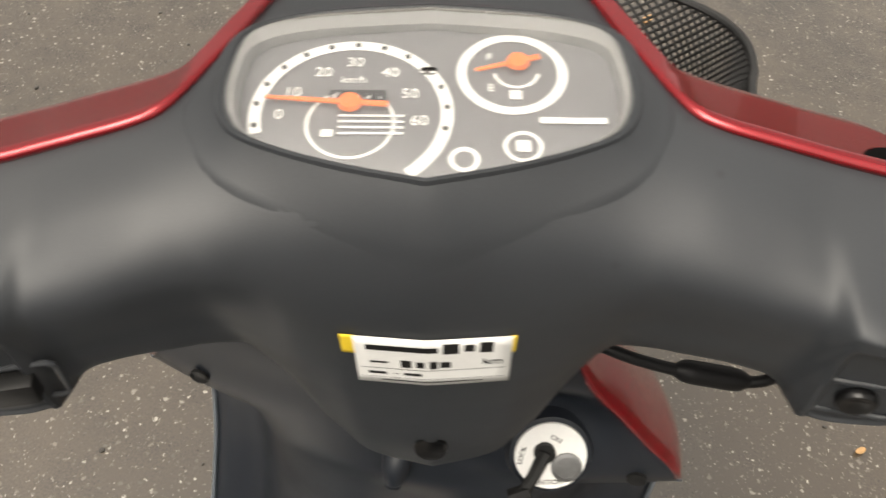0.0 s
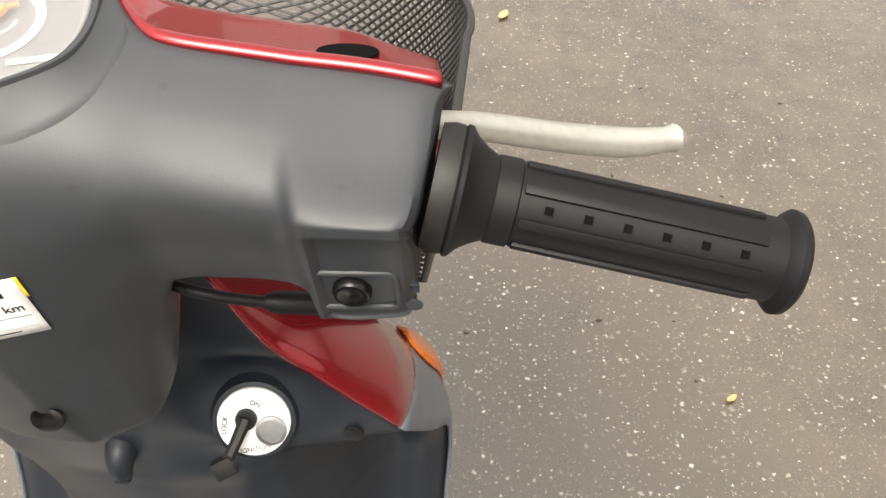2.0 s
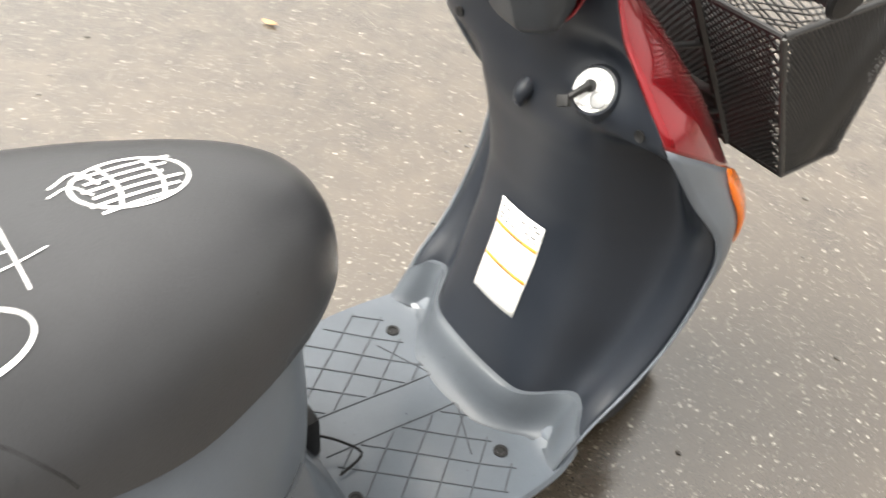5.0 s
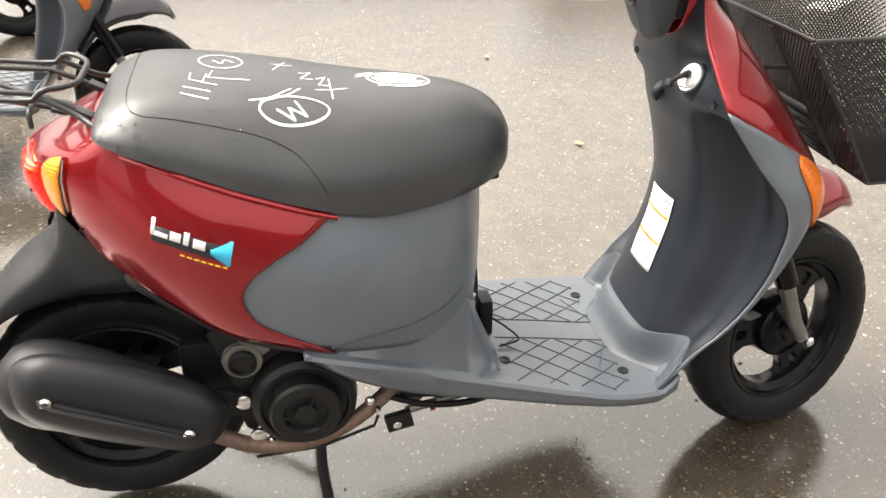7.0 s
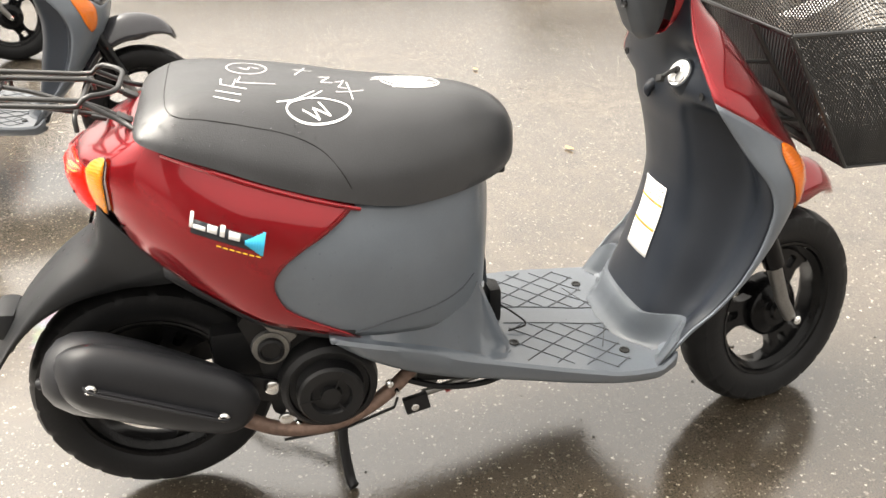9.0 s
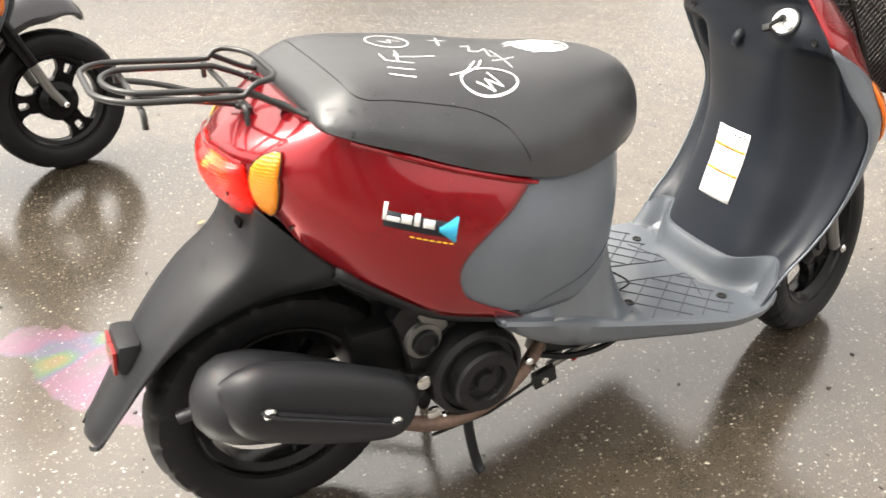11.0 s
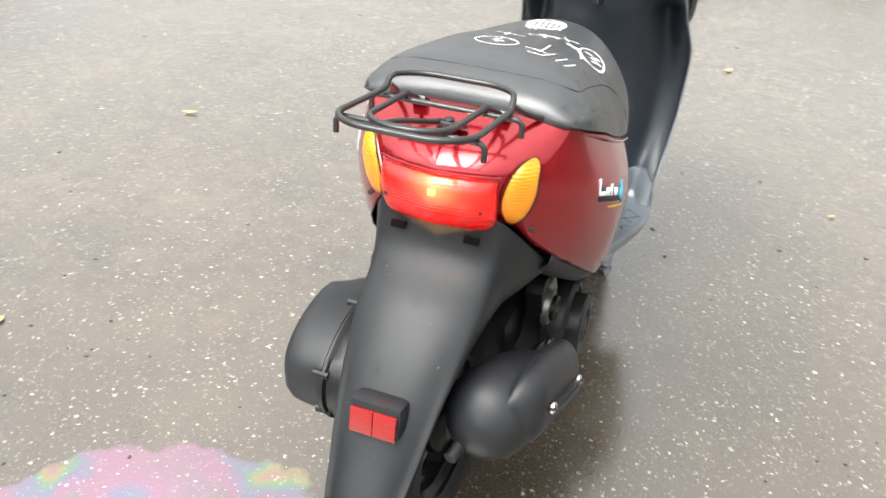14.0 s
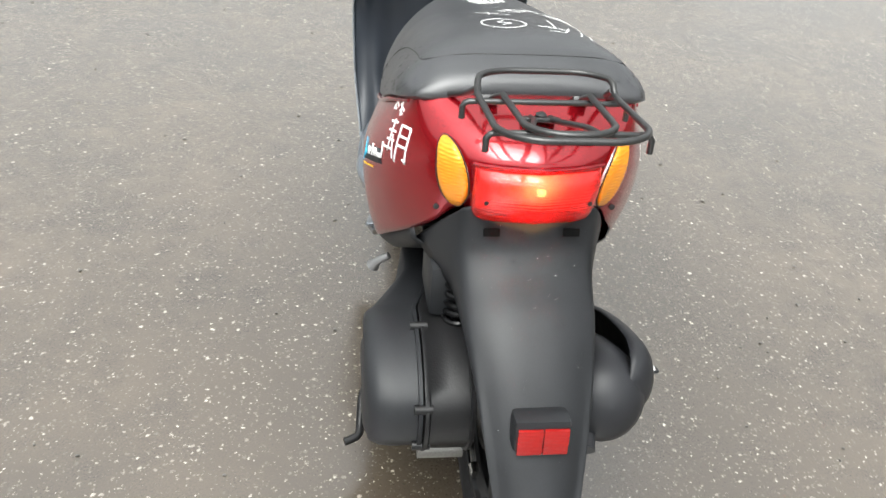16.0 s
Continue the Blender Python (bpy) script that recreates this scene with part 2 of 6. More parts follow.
def part(name, bm, mtl, parent=None, label="", solid=0.0, sub=0, smooth=True, angle=40, offset=-1.0, facing=None):
    """Links a bmesh as one mesh object under a thing or a part."""
    bmesh.ops.recalc_face_normals(bm, faces=bm.faces)
    if facing is not None and sum((f.normal.dot(Vector(facing)) * f.calc_area() for f in bm.faces)) < 0:
        bmesh.ops.reverse_faces(bm, faces=bm.faces)
    me = bpy.data.meshes.new(name)
    bm.to_mesh(me)
    bm.free()
    if smooth:
        me.polygons.foreach_set("use_smooth", [True] * len(me.polygons))
        if angle:
            me.set_sharp_from_angle(angle=radians(angle))
    me.materials.append(mtl)
    ob = new(name, me)
    if parent:
        ob.parent = parent
    if label:
        tagged(ob, label=label)
    if solid:
        md = ob.modifiers.new("thickness", "SOLIDIFY")
        md.thickness, md.offset = solid, offset
    if sub:
        md = ob.modifiers.new("round", "SUBSURF")
        md.levels = md.render_levels = sub
    return ob


def words(text, size, m, mtl, parent, name, h=0.0003):
    """Writing as a thin mesh, centred at m."""
    cu = bpy.data.curves.new(name, "FONT")
    cu.body, cu.size, cu.extrude = text, size, h
    cu.align_x, cu.align_y = "CENTER", "CENTER"
    tmp = bpy.data.objects.new(name, cu)
    scene.collection.objects.link(tmp)
    bpy.context.view_layer.update()
    me = bpy.data.meshes.new_from_object(tmp.evaluated_get(bpy.context.evaluated_depsgraph_get()))
    bpy.data.objects.remove(tmp)
    me.transform(m)
    me.materials.clear()
    me.materials.append(mtl)
    ob = new(name, me)
    ob.parent = parent
    return ob

# ---- ground ----
def asphalt_material():
    m = bpy.data.materials.new("wet_asphalt")
    m.use_nodes = True
    nt = m.node_tree
    b = nt.nodes["Principled BSDF"]
    L = nt.links.new
    co = nt.nodes.new("ShaderNodeTexCoord").outputs["Object"]
    big = node(nt, "ShaderNodeTexNoise", Scale=0.9, Detail=7.0, Roughness=0.62)
    mid = node(nt, "ShaderNodeTexNoise", Scale=14.0, Detail=5.0)
    fine = node(nt, "ShaderNodeTexNoise", Scale=260.0, Detail=4.0, Roughness=0.7)
    for n in (big, mid, fine):
        L(co, n.inputs["Vector"])
    base = ramp(nt, fine.outputs[0], [(0.3, (0.02, 0.0147, 0.0095)), (0.7, (0.092, 0.07, 0.047))])
    base = mixed(nt, 0.35, base, ramp(nt, mid.outputs[0], [(0.3, (0.026, 0.0195, 0.0128)), (0.7, (0.078, 0.06, 0.041))]))
    # broad, uneven patches of lighter and darker asphalt
    patchy = node(nt, "ShaderNodeTexNoise", Scale=2.3, Detail=6.0, Roughness=0.65)
    L(co, patchy.inputs["Vector"])
    base = mixed(nt, 1.0, base, ramp(nt, patchy.outputs[0], [(0.32, grey(0.72)), (0.68, grey(1.28))]), "MULTIPLY")
    # wet patches, and pools of standing water with the coarse grains showing through at their edges
    def pool(x, y, sx, sy, turn):
        at = nt.nodes.new("ShaderNodeMapping")
        at.vector_type = "TEXTURE"
        at.inputs["Location"].default_value = (x, y, 0)
        at.inputs["Rotation"].default_value = (0, 0, radians(turn))
        at.inputs["Scale"].default_value = (sx, sy, 1.0)
        L(co, at.inputs["Vector"])
        far = nt.nodes.new("ShaderNodeVectorMath")
        far.operation = "LENGTH"
        L(at.outputs[0], far.inputs[0])
        return ramp(nt, far.outputs["Value"], [(0.0, grey(1)), (1.0, grey(0))])

    pools = pool(0.14, 0.68, 0.95, 1.9, 0)
    for row in ((-4.1, 0.9, 1.9, 2.0, 0), (-2.75, 1.75, 0.8, 1.1, 50), (-1.25, -0.35, 1.2, 0.8, 20), (0.0, -0.35, 0.4, 0.75, 0)):
        pools = mixed(nt, 1.0, pools, pool(*row), "LIGHTEN")
    edge = mixed(nt, 0.55, pools, mixed(nt, 0.5, big.outputs[0], patchy.outputs[0]))
    edge = mixed(nt, 0.22, edge, mid.outputs[0])
    edge = mixed(nt, 0.2, edge, fine.outputs[0])
    wet = ramp(nt, edge, [(0.46, grey(0)), (0.53, grey(1))])
    base = mixed(nt, mixed(nt, 1.0, wet, grey(0.55), "MULTIPLY"), base, (0.0225, 0.016, 0.0085))
    # pale, broken stone chips of three sizes
    chunk = node(nt, "ShaderNodeTexNoise", Scale=110.0, Detail=2.0)
    L(co, chunk.inputs["Vector"])
    for scale, lo, hi, keep in ((78.0, 0.2, 0.34, 0.80), (125.0, 0.2, 0.36, 0.74), (220.0, 0.16, 0.36, 0.73)):
        warp = mixed(nt, 0.010, mixed(nt, 0.008, co, fine.outputs["Color"], "ADD"), chunk.outputs["Color"], "ADD")
        v = node(nt, "ShaderNodeTexVoronoi", Scale=scale, Randomness=1.0)
        L(warp, v.inputs["Vector"])
        chip = ramp(nt, v.outputs["Distance"], [(lo, grey(1)), (hi, grey(0))])
        pick = nt.nodes.new("ShaderNodeSeparateColor")
        L(v.outputs["Color"], pick.inputs[0])
        some = ramp(nt, pick.outputs[0], [(keep, grey(0)), (keep + 0.15, grey(1))])
        tone = ramp(nt, pick.outputs[1], [(0.0, (0.07, 0.06, 0.045)), (0.55, (0.15, 0.13, 0.105)), (1.0, (0.42, 0.39, 0.33))])
        base = mixed(nt, mixed(nt, 1.0, chip, some, "MULTIPLY"), base, tone)
    # a film of oil with rainbow colours behind the rear wheel
    place = nt.nodes.new("ShaderNodeMapping")
    place.vector_type = "TEXTURE"
    place.inputs["Location"].default_value = (-0.47, -0.19, 0)
    place.inputs["Rotation"].default_value = (0, 0, radians(35))
    place.inputs["Scale"].default_value = (0.50, 0.24, 1.0)
    L(co, place.inputs["Vector"])
    wob = node(nt, "ShaderNodeTexNoise", Scale=7.0, Detail=4.0)
    L(co, wob.inputs["Vector"])
    dist = nt.nodes.new("ShaderNodeVectorMath")
    dist.operation = "LENGTH"
    L(place.outputs[0], dist.inputs[0])
    rad = nt.nodes.new("ShaderNodeMath")
    rad.operation = "MULTIPLY_ADD"
    L(wob.outputs[0], rad.inputs[0])
    rad.inputs[1].default_value = 0.9
    L(dist.outputs["Value"], rad.inputs[2])
    film = ramp(nt, rad.outputs[0], [(0.5, grey(0.42)), (0.95, grey(0.3)), (1.2, grey(0.1)), (1.5, grey(0))])
    swirl = node(nt, "ShaderNodeTexNoise", Scale=3.6, Detail=2.0, Distortion=1.0)
    L(co, swirl.inputs["Vector"])
    hue = ramp(nt, swirl.outputs[0], [(0.30, (0.16, 0.12, 0.17)), (0.42, (0.28, 0.09, 0.21)), (0.48, (0.12, 0.14, 0.27)), (0.54, (0.09, 0.25, 0.13)), (0.6, (0.28, 0.23, 0.07)), (0.68, (0.28, 0.09, 0.18)), (0.8, (0.15, 0.15, 0.15))])
    base = mixed(nt, film, base, hue)
    L(base, b.inputs["Base Color"])
    b.inputs["Roughness"].default_value = 0.6
    b.inputs["Specular IOR Level"].default_value = 0.25
    bp = node(nt, "ShaderNodeBump", Strength=0.6, Distance=0.0016)
    L(mixed(nt, 0.4, fine.outputs[0], mid.outputs[0]), bp.inputs["Height"])
    L(bp.outputs[0], b.inputs["Normal"])
    # the film of rain water: smoother and thicker where it stands
    b.inputs["Coat Weight"].default_value = 1.0
    b.inputs["Coat IOR"].default_value = 2.0
    ro = nt.nodes.new("ShaderNodeMapRange")
    L(wet, ro.inputs["Value"])
    for k, v in (("From Min", 0.0), ("From Max", 1.0), ("To Min", 0.13), ("To Max", 0.005)):
        ro.inputs[k].default_value = v
    damp = ramp(nt, patchy.outputs[0], [(0.35, grey(0.55)), (0.65, grey(1.6))])
    L(mixed(nt, 1.0, ro.outputs[0], damp, "MULTIPLY"), b.inputs["Coat Roughness"])
    film_bump = node(nt, "ShaderNodeBump", Distance=0.0016)
    st = nt.nodes.new("ShaderNodeMapRange")
    L(wet, st.inputs["Value"])
    for k, v in (("From Min", 0.0), ("From Max", 1.0), ("To Min", 0.5), ("To Max", 0.34)):
        st.inputs[k].default_value = v
    L(st.outputs[0], film_bump.inputs["Strength"])
    ripple = node(nt, "ShaderNodeTexNoise", Scale=170.0, Detail=3.0, Roughness=0.6)
    L(co, ripple.inputs["Vector"])
    swell = node(nt, "ShaderNodeTexNoise", Scale=38.0, Detail=2.0, Roughness=0.5)
    L(co, swell.inputs["Vector"])
    L(mixed(nt, 0.4, ripple.outputs[0], swell.outputs[0]), film_bump.inputs["Height"])
    L(film_bump.outputs[0], b.inputs["Coat Normal"])
    return m


bm = bmesh.new()
steps = [-900, -300, -100, -40, -15, -6, -3, -1.5, 0, 1.5, 3, 6, 15, 40, 100, 300, 900]
grid([[Vector((x, y, 0)) for x in steps] for y in steps], bm=bm)
ground = part("ground", bm, asphalt_material(), smooth=False)
tagged(ground, "wet brown-grey asphalt with pale stone chips and puddles", "asphalt", kind="structure")

# ---- the red scooter ----
scooter = new("motor_scooter")
tagged(scooter, "parked red and grey motor scooter with black seat, rear rack and front basket", "scooter")

# red rear body: u runs round the tail from its middle to the side's front, s from the lower to the upper edge
TAIL = [
    (0.0, 0.000, -0.050, 0.575, 0.000, 0.055, 0.700),
    (1.0, 0.055, -0.038, 0.572, 0.060, 0.057, 0.700),
    (2.0, 0.095, -0.014, 0.565, 0.105, 0.060, 0.698),
    (3.0, 0.127, 0.014, 0.535, 0.138, 0.070, 0.693),
    (4.0, 0.156, 0.056, 0.503, 0.152, 0.100, 0.680),
    (5.0, 0.182, 0.115, 0.460, 0.160, 0.145, 0.660),
    (6.0, 0.200, 0.200, 0.405, 0.166, 0.215, 0.630),
    (7.0, 0.201, 0.270, 0.380, 0.168, 0.280, 0.604),
    (8.0, 0.194, 0.340, 0.355, 0.166, 0.345, 0.581),
    (9.0, 0.176, 0.420, 0.340, 0.150, 0.420, 0.568),
    (10.0, 0.146, 0.490, 0.330, 0.125, 0.490, 0.570),
    (11.0, 0.106, 0.545, 0.330, 0.088, 0.545, 0.590),
    (12.0, 0.000, 0.585, 0.330, 0.000, 0.580, 0.600),
]


def shell(u, s, side=1, proud=0.0):
    """A point of the rear body's skin."""
    bx, by, zb, tx, ty, tz = spl(TAIL, u)
    k = 0.55
    low = max(0.0, 1 - s / k) ** 2
    top = max(0.0, (s - k) / (1 - k)) ** 1.7
    side_on = min(1.0, max(0.0, (u - 1.5) / 2.5))
    x = bx - low * (0.022 * side_on) * (bx > 0) + (tx - bx) * top
    y = by + low * 0.02 * (1 - side_on) + (ty - by) * top
    p = Vector((x, y, zb + (tz - zb) * s))
    if proud:
        e = 0.02
        du = shell(min(u + e, 12), s) - shell(max(u - e, 0), s)
        if u < e:
            du = Vector((1, 0, 0))
        ds = shell(u, min(s + e, 1)) - shell(u, max(s - e, 0))
        p = p + du.cross(ds).normalized() * proud
    return Vector((p.x * side, p.y, p.z))


RED_FRONT = [(0.355, 0.335), (0.368, 0.318), (0.385, 0.295), (0.405, 0.260), (0.439, 0.222), (0.478, 0.212), (0.504, 0.224), (0.528, 0.254), (0.554, 0.304), (0.584, 0.341), (0.62, 0.35)]


def front_u(s):
    """Where the red skin ends on a row."""
    for u in np.linspace(4.5, 9, 400):
        p = shell(u, s)
        if p.y >= spl(RED_FRONT, p.z):
            return u
    return 8.0


rows = []
for s in np.linspace(0, 1, 25):
    ue = front_u(s)
    half = [shell(u, s) for u in np.r_[np.linspace(0, 4, 22), np.linspace(4, ue, 26)[1:]]]
    rows.append([Vector((-p.x, p.y, p.z)) for p in half[:0:-1]] + half)
body_shell = part("rear_body_panel", grid(rows), RED, scooter, "glossy candy-red rear body panel", solid=0.004)

# grey cover under the seat
rows = []
for s in np.linspace(0, 1, 21):
    ue = front_u(s) - 0.12
    half = [shell(u, s, 1, -0.004) for u in np.linspace(ue, 11.9, 40)]
    rows.append(half + [Vector((-p.x, p.y, p.z)) for p in half[::-1]])
part("under_seat_cover", grid(rows), GREY_FLOOR, scooter, "matt grey plastic cover under the seat", solid=0.003)

# floor board: half sections of skirt, edge and floor along y; (y, edge x, skirt bottom z, edge z, floor z)
FLOOR = [
    (0.285, 0.192, 0.362, 0.372, 0.36),
    (0.34, 0.188, 0.318, 0.352, 0.33),
    (0.40, 0.178, 0.280, 0.328, 0.30),
    (0.46, 0.158, 0.245, 0.296, 0.275),
    (0.52, 0.148, 0.222, 0.268, 0.262),
    (0.60, 0.160, 0.212, 0.252, 0.252),
    (0.70, 0.181, 0.203, 0.237, 0.237),
    (0.78, 0.190, 0.196, 0.225, 0.223),
    (0.84, 0.186, 0.192, 0.222, 0.218),
    (0.87, 0.182, 0.205, 0.245, 0.222),
]
rows = []
for y in np.linspace(0.285, 0.87, 48):
    xe, zb, ze, zf = spl(FLOOR, y)
    r = [Vector((xe - 0.035, y, zb + 0.002)), Vector((xe - 0.012, y, zb)), Vector((xe - 0.003, y, zb + 0.012)), Vector((xe, y, ze - 0.006)), Vector((xe - 0.004, y, ze))]
    for k in np.linspace(0.06, 1, 9):
        x = (xe - 0.004) * (1 - k)
        lift = 0.0
        if y < 0.6:
            rise = spl([(0.285, 0.01), (0.34, 0.035), (0.42, 0.075), (0.49, 0.135), (0.53, 0.14), (0.565, 0.07), (0.60, 0.0), (0.61, 0.0)], y)
            g = min(1, k / spl([(0.285, 0.12), (0.5, 0.22), (0.6, 0.5)], y))
            lift = rise * g ** 2.2
        r.append(Vector((x, y, ze + (zf - ze) * min(1, k * 3) + lift)))
    rows.append([Vector((-p.x, p.y, p.z)) for p in r[:-1]] + r[::-1])
floor = part("floorboard", grid(rows), WET_FLOOR, scooter, "grey ribbed plastic footboard", solid=0.003, facing=(0, 0, 1))

# leg shield: inner cover; rows (z, edge x, edge y, middle y)
SHIELD = [
    (0.215, 0.172, 0.835, 0.832), (0.25, 0.176, 0.860, 0.838), (0.285, 0.180, 0.885, 0.845), (0.32, 0.184, 0.922, 0.853), (0.385, 0.190, 0.966, 0.868), (0.45, 0.192, 0.990, 0.884),
    (0.50, 0.193, 0.997, 0.889), (0.53, 0.192, 0.990, 0.886), (0.60, 0.180, 0.938, 0.874), (0.645, 0.174, 0.906, 0.864), (0.68, 0.167, 0.884, 0.864), (0.71, 0.145, 0.878, 0.866),
    (0.735, 0.124, 0.875, 0.866), (0.76, 0.100, 0.874, 0.865), (0.80, 0.077, 0.876, 0.864), (0.83, 0.064, 0.878, 0.866),
]


def inner(a, z, proud=0.0):
    """A point of the inner leg shield; a from -1 to 1 across."""
    xe, ye, yc = spl(SHIELD, z)
    f = abs(a)
    bulge = f ** 2.2
    y = yc + (ye - yc) * bulge
    y += 0.034 * math.exp(-(((f - 0.74) / 0.15) ** 2)) * min(1, max(0, (0.668 - z) / 0.035))
    # raised lock housing on the right
    y -= 0.009 * math.exp(-(((a * xe - 0.085) / 0.04) ** 2 + ((z - 0.688) / 0.02) ** 2))
    y += 0.015 * math.exp(-(((a * xe - 0.085) / 0.034) ** 2 + ((z - 0.729) / 0.018) ** 2))
    # hollows beside the tunnel's upper end
    y += 0.026 * math.exp(-(((abs(a * xe) - 0.138) / 0.026) ** 2)) * min(1, max(0, (0.668 - z) / 0.022)) * min(1, max(0, (z - 0.50) / 0.12))
    return Vector((a * xe, y - proud, z))


rows = [[inner(a, z) for a in np.linspace(-1, 1, 81)] for z in np.linspace(0.215, 0.822, 104)]
part("inner_leg_shield", grid(rows), GREY_DARK, scooter, "dark grey matt plastic inner leg shield", solid=0.003, offset=1.0)

# outer shell of the leg shield, from its edge to the nose
NOSE = [(0.215, 0.86), (0.30, 0.945), (0.38, 1.01), (0.45, 1.06), (0.50, 1.085), (0.55, 1.095), (0.624, 1.055), (0.704, 0.998), (0.761, 0.955), (0.80, 0.915), (0.83, 0.895)]


def outer(q, z, side=1, proud=0.0):
    """q from 0 at the edge to 1 at the nose."""
    xe, ye, yc = spl(SHIELD, z)
    yn = spl(NOSE, z)
    g = q * math.pi / 2
    x, y = (xe + (0.004 if z < 0.6 else 0.0028)) * math.cos(g) ** 0.75, ye + (yn - ye) * math.sin(g) ** 0.9
    if proud:
        x, y = x + proud * math.cos(g), y + proud * math.sin(g)
    return Vector((side * x, y, z))


def split_z(q):
    return 0.68 - 0.13 * min(1, q / 0.65)


qs = np.linspace(0, 1, 22)
rows = []
for k in np.linspace(0, 1, 24):
    half = [outer(q, split_z(q) + (0.83 - split_z(q)) * k) for q in qs]
    rows.append(half + [Vector((-p.x, p.y, p.z)) for p in half[-2::-1]])
part("front_panel", grid(rows), RED, scooter, "glossy candy-red front panel", solid=0.004, offset=-1.0)
for side in (1, -1):
    rows = [[outer(q, 0.215 + (split_z(q) - 0.215) * k, side) for q in qs] for k in np.linspace(0, 1, 34)]
    part("side_garnish", grid(rows), GREY_FLOOR, scooter, "matt grey side trim of the leg shield", solid=0.003)

# seat: half sections; (y, half width, bottom z, top z)
SEAT = [
    (0.050, 0.112, 0.695, 0.701), (0.053, 0.135, 0.693, 0.708), (0.062, 0.149, 0.689, 0.718), (0.078, 0.158, 0.683, 0.727), (0.096, 0.164, 0.676, 0.7345), (0.112, 0.167, 0.670, 0.7385), (0.15, 0.170, 0.655, 0.7415), (0.224, 0.172, 0.622, 0.735), (0.30, 0.173, 0.594, 0.723),
    (0.36, 0.170, 0.576, 0.711), (0.42, 0.160, 0.565, 0.703), (0.48, 0.137, 0.562, 0.697), (0.535, 0.111, 0.565, 0.688), (0.58, 0.082, 0.573, 0.671), (0.606, 0.054, 0.588, 0.648), (0.617, 0.02, 0.610, 0.626),
]


SECTION = [(0, 1.0, 0.0), (0.18, 0.985, 0.24), (0.4, 0.885, 0.66), (0.54, 0.755, 0.90), (0.66, 0.58, 0.975), (0.82, 0.3, 1.0), (1.0, 0.0, 1.0)]
SHOULDER = [(0, 1.0, 0.0), (0.18, 0.965, 0.24), (0.4, 0.80, 0.63), (0.54, 0.645, 0.845), (0.66, 0.49, 0.945), (0.82, 0.25, 0.99), (1.0, 0.0, 1.0)]


def seat_pt(y, a):
    """a: 0 on the right lower edge, 1 on the ridge, 2 on the left lower edge."""
    w, zb, zt = spl(SEAT, y)
    q = a * math.pi / 2
    c, s = math.cos(q), abs(math.sin(q))
    sq = spl([(0.05, 0.8), (0.1, 0.78), (0.2, 0.72), (0.35, 0.74), (0.6, 0.9)], y)
    x, h = abs(c) ** sq, s ** (sq * 0.95)
    k = min(1.0, max(0.0, (0.52 - y) / 0.24))
    fx, fh = spl(SECTION, min(a, 2 - a))
    gx, gh = spl(SHOULDER, min(a, 2 - a))
    m = 0.5 + 0.5 * ease((y - 0.085) / 0.09)
    fx, fh = fx + (gx - fx) * m, fh + (gh - fh) * m
    x, h = x + (fx - x) * k, h + (fh - h) * k
    return Vector((w * x * (1 if a < 1 else -1), y, zb + (zt - zb) * h))


rows = []
for y in np.r_[np.linspace(0.050, 0.12, 26), np.linspace(0.12, 0.56, 34)[1:], np.linspace(0.56, 0.617, 12)[1:]]:
    r = [seat_pt(y, a) for a in np.linspace(0, 2, 49)]
    w, zb, zt = spl(SEAT, y)
    r += [Vector((-w * 0.9, y, zb - 0.006)), Vector((0, y, zb - 0.008)), Vector((w * 0.9, y, zb - 0.006))]
    rows.append(r)
seat = part("seat", grid(rows, True, True), SEAT_VINYL, scooter, "black vinyl seat with white marker writing", angle=60)


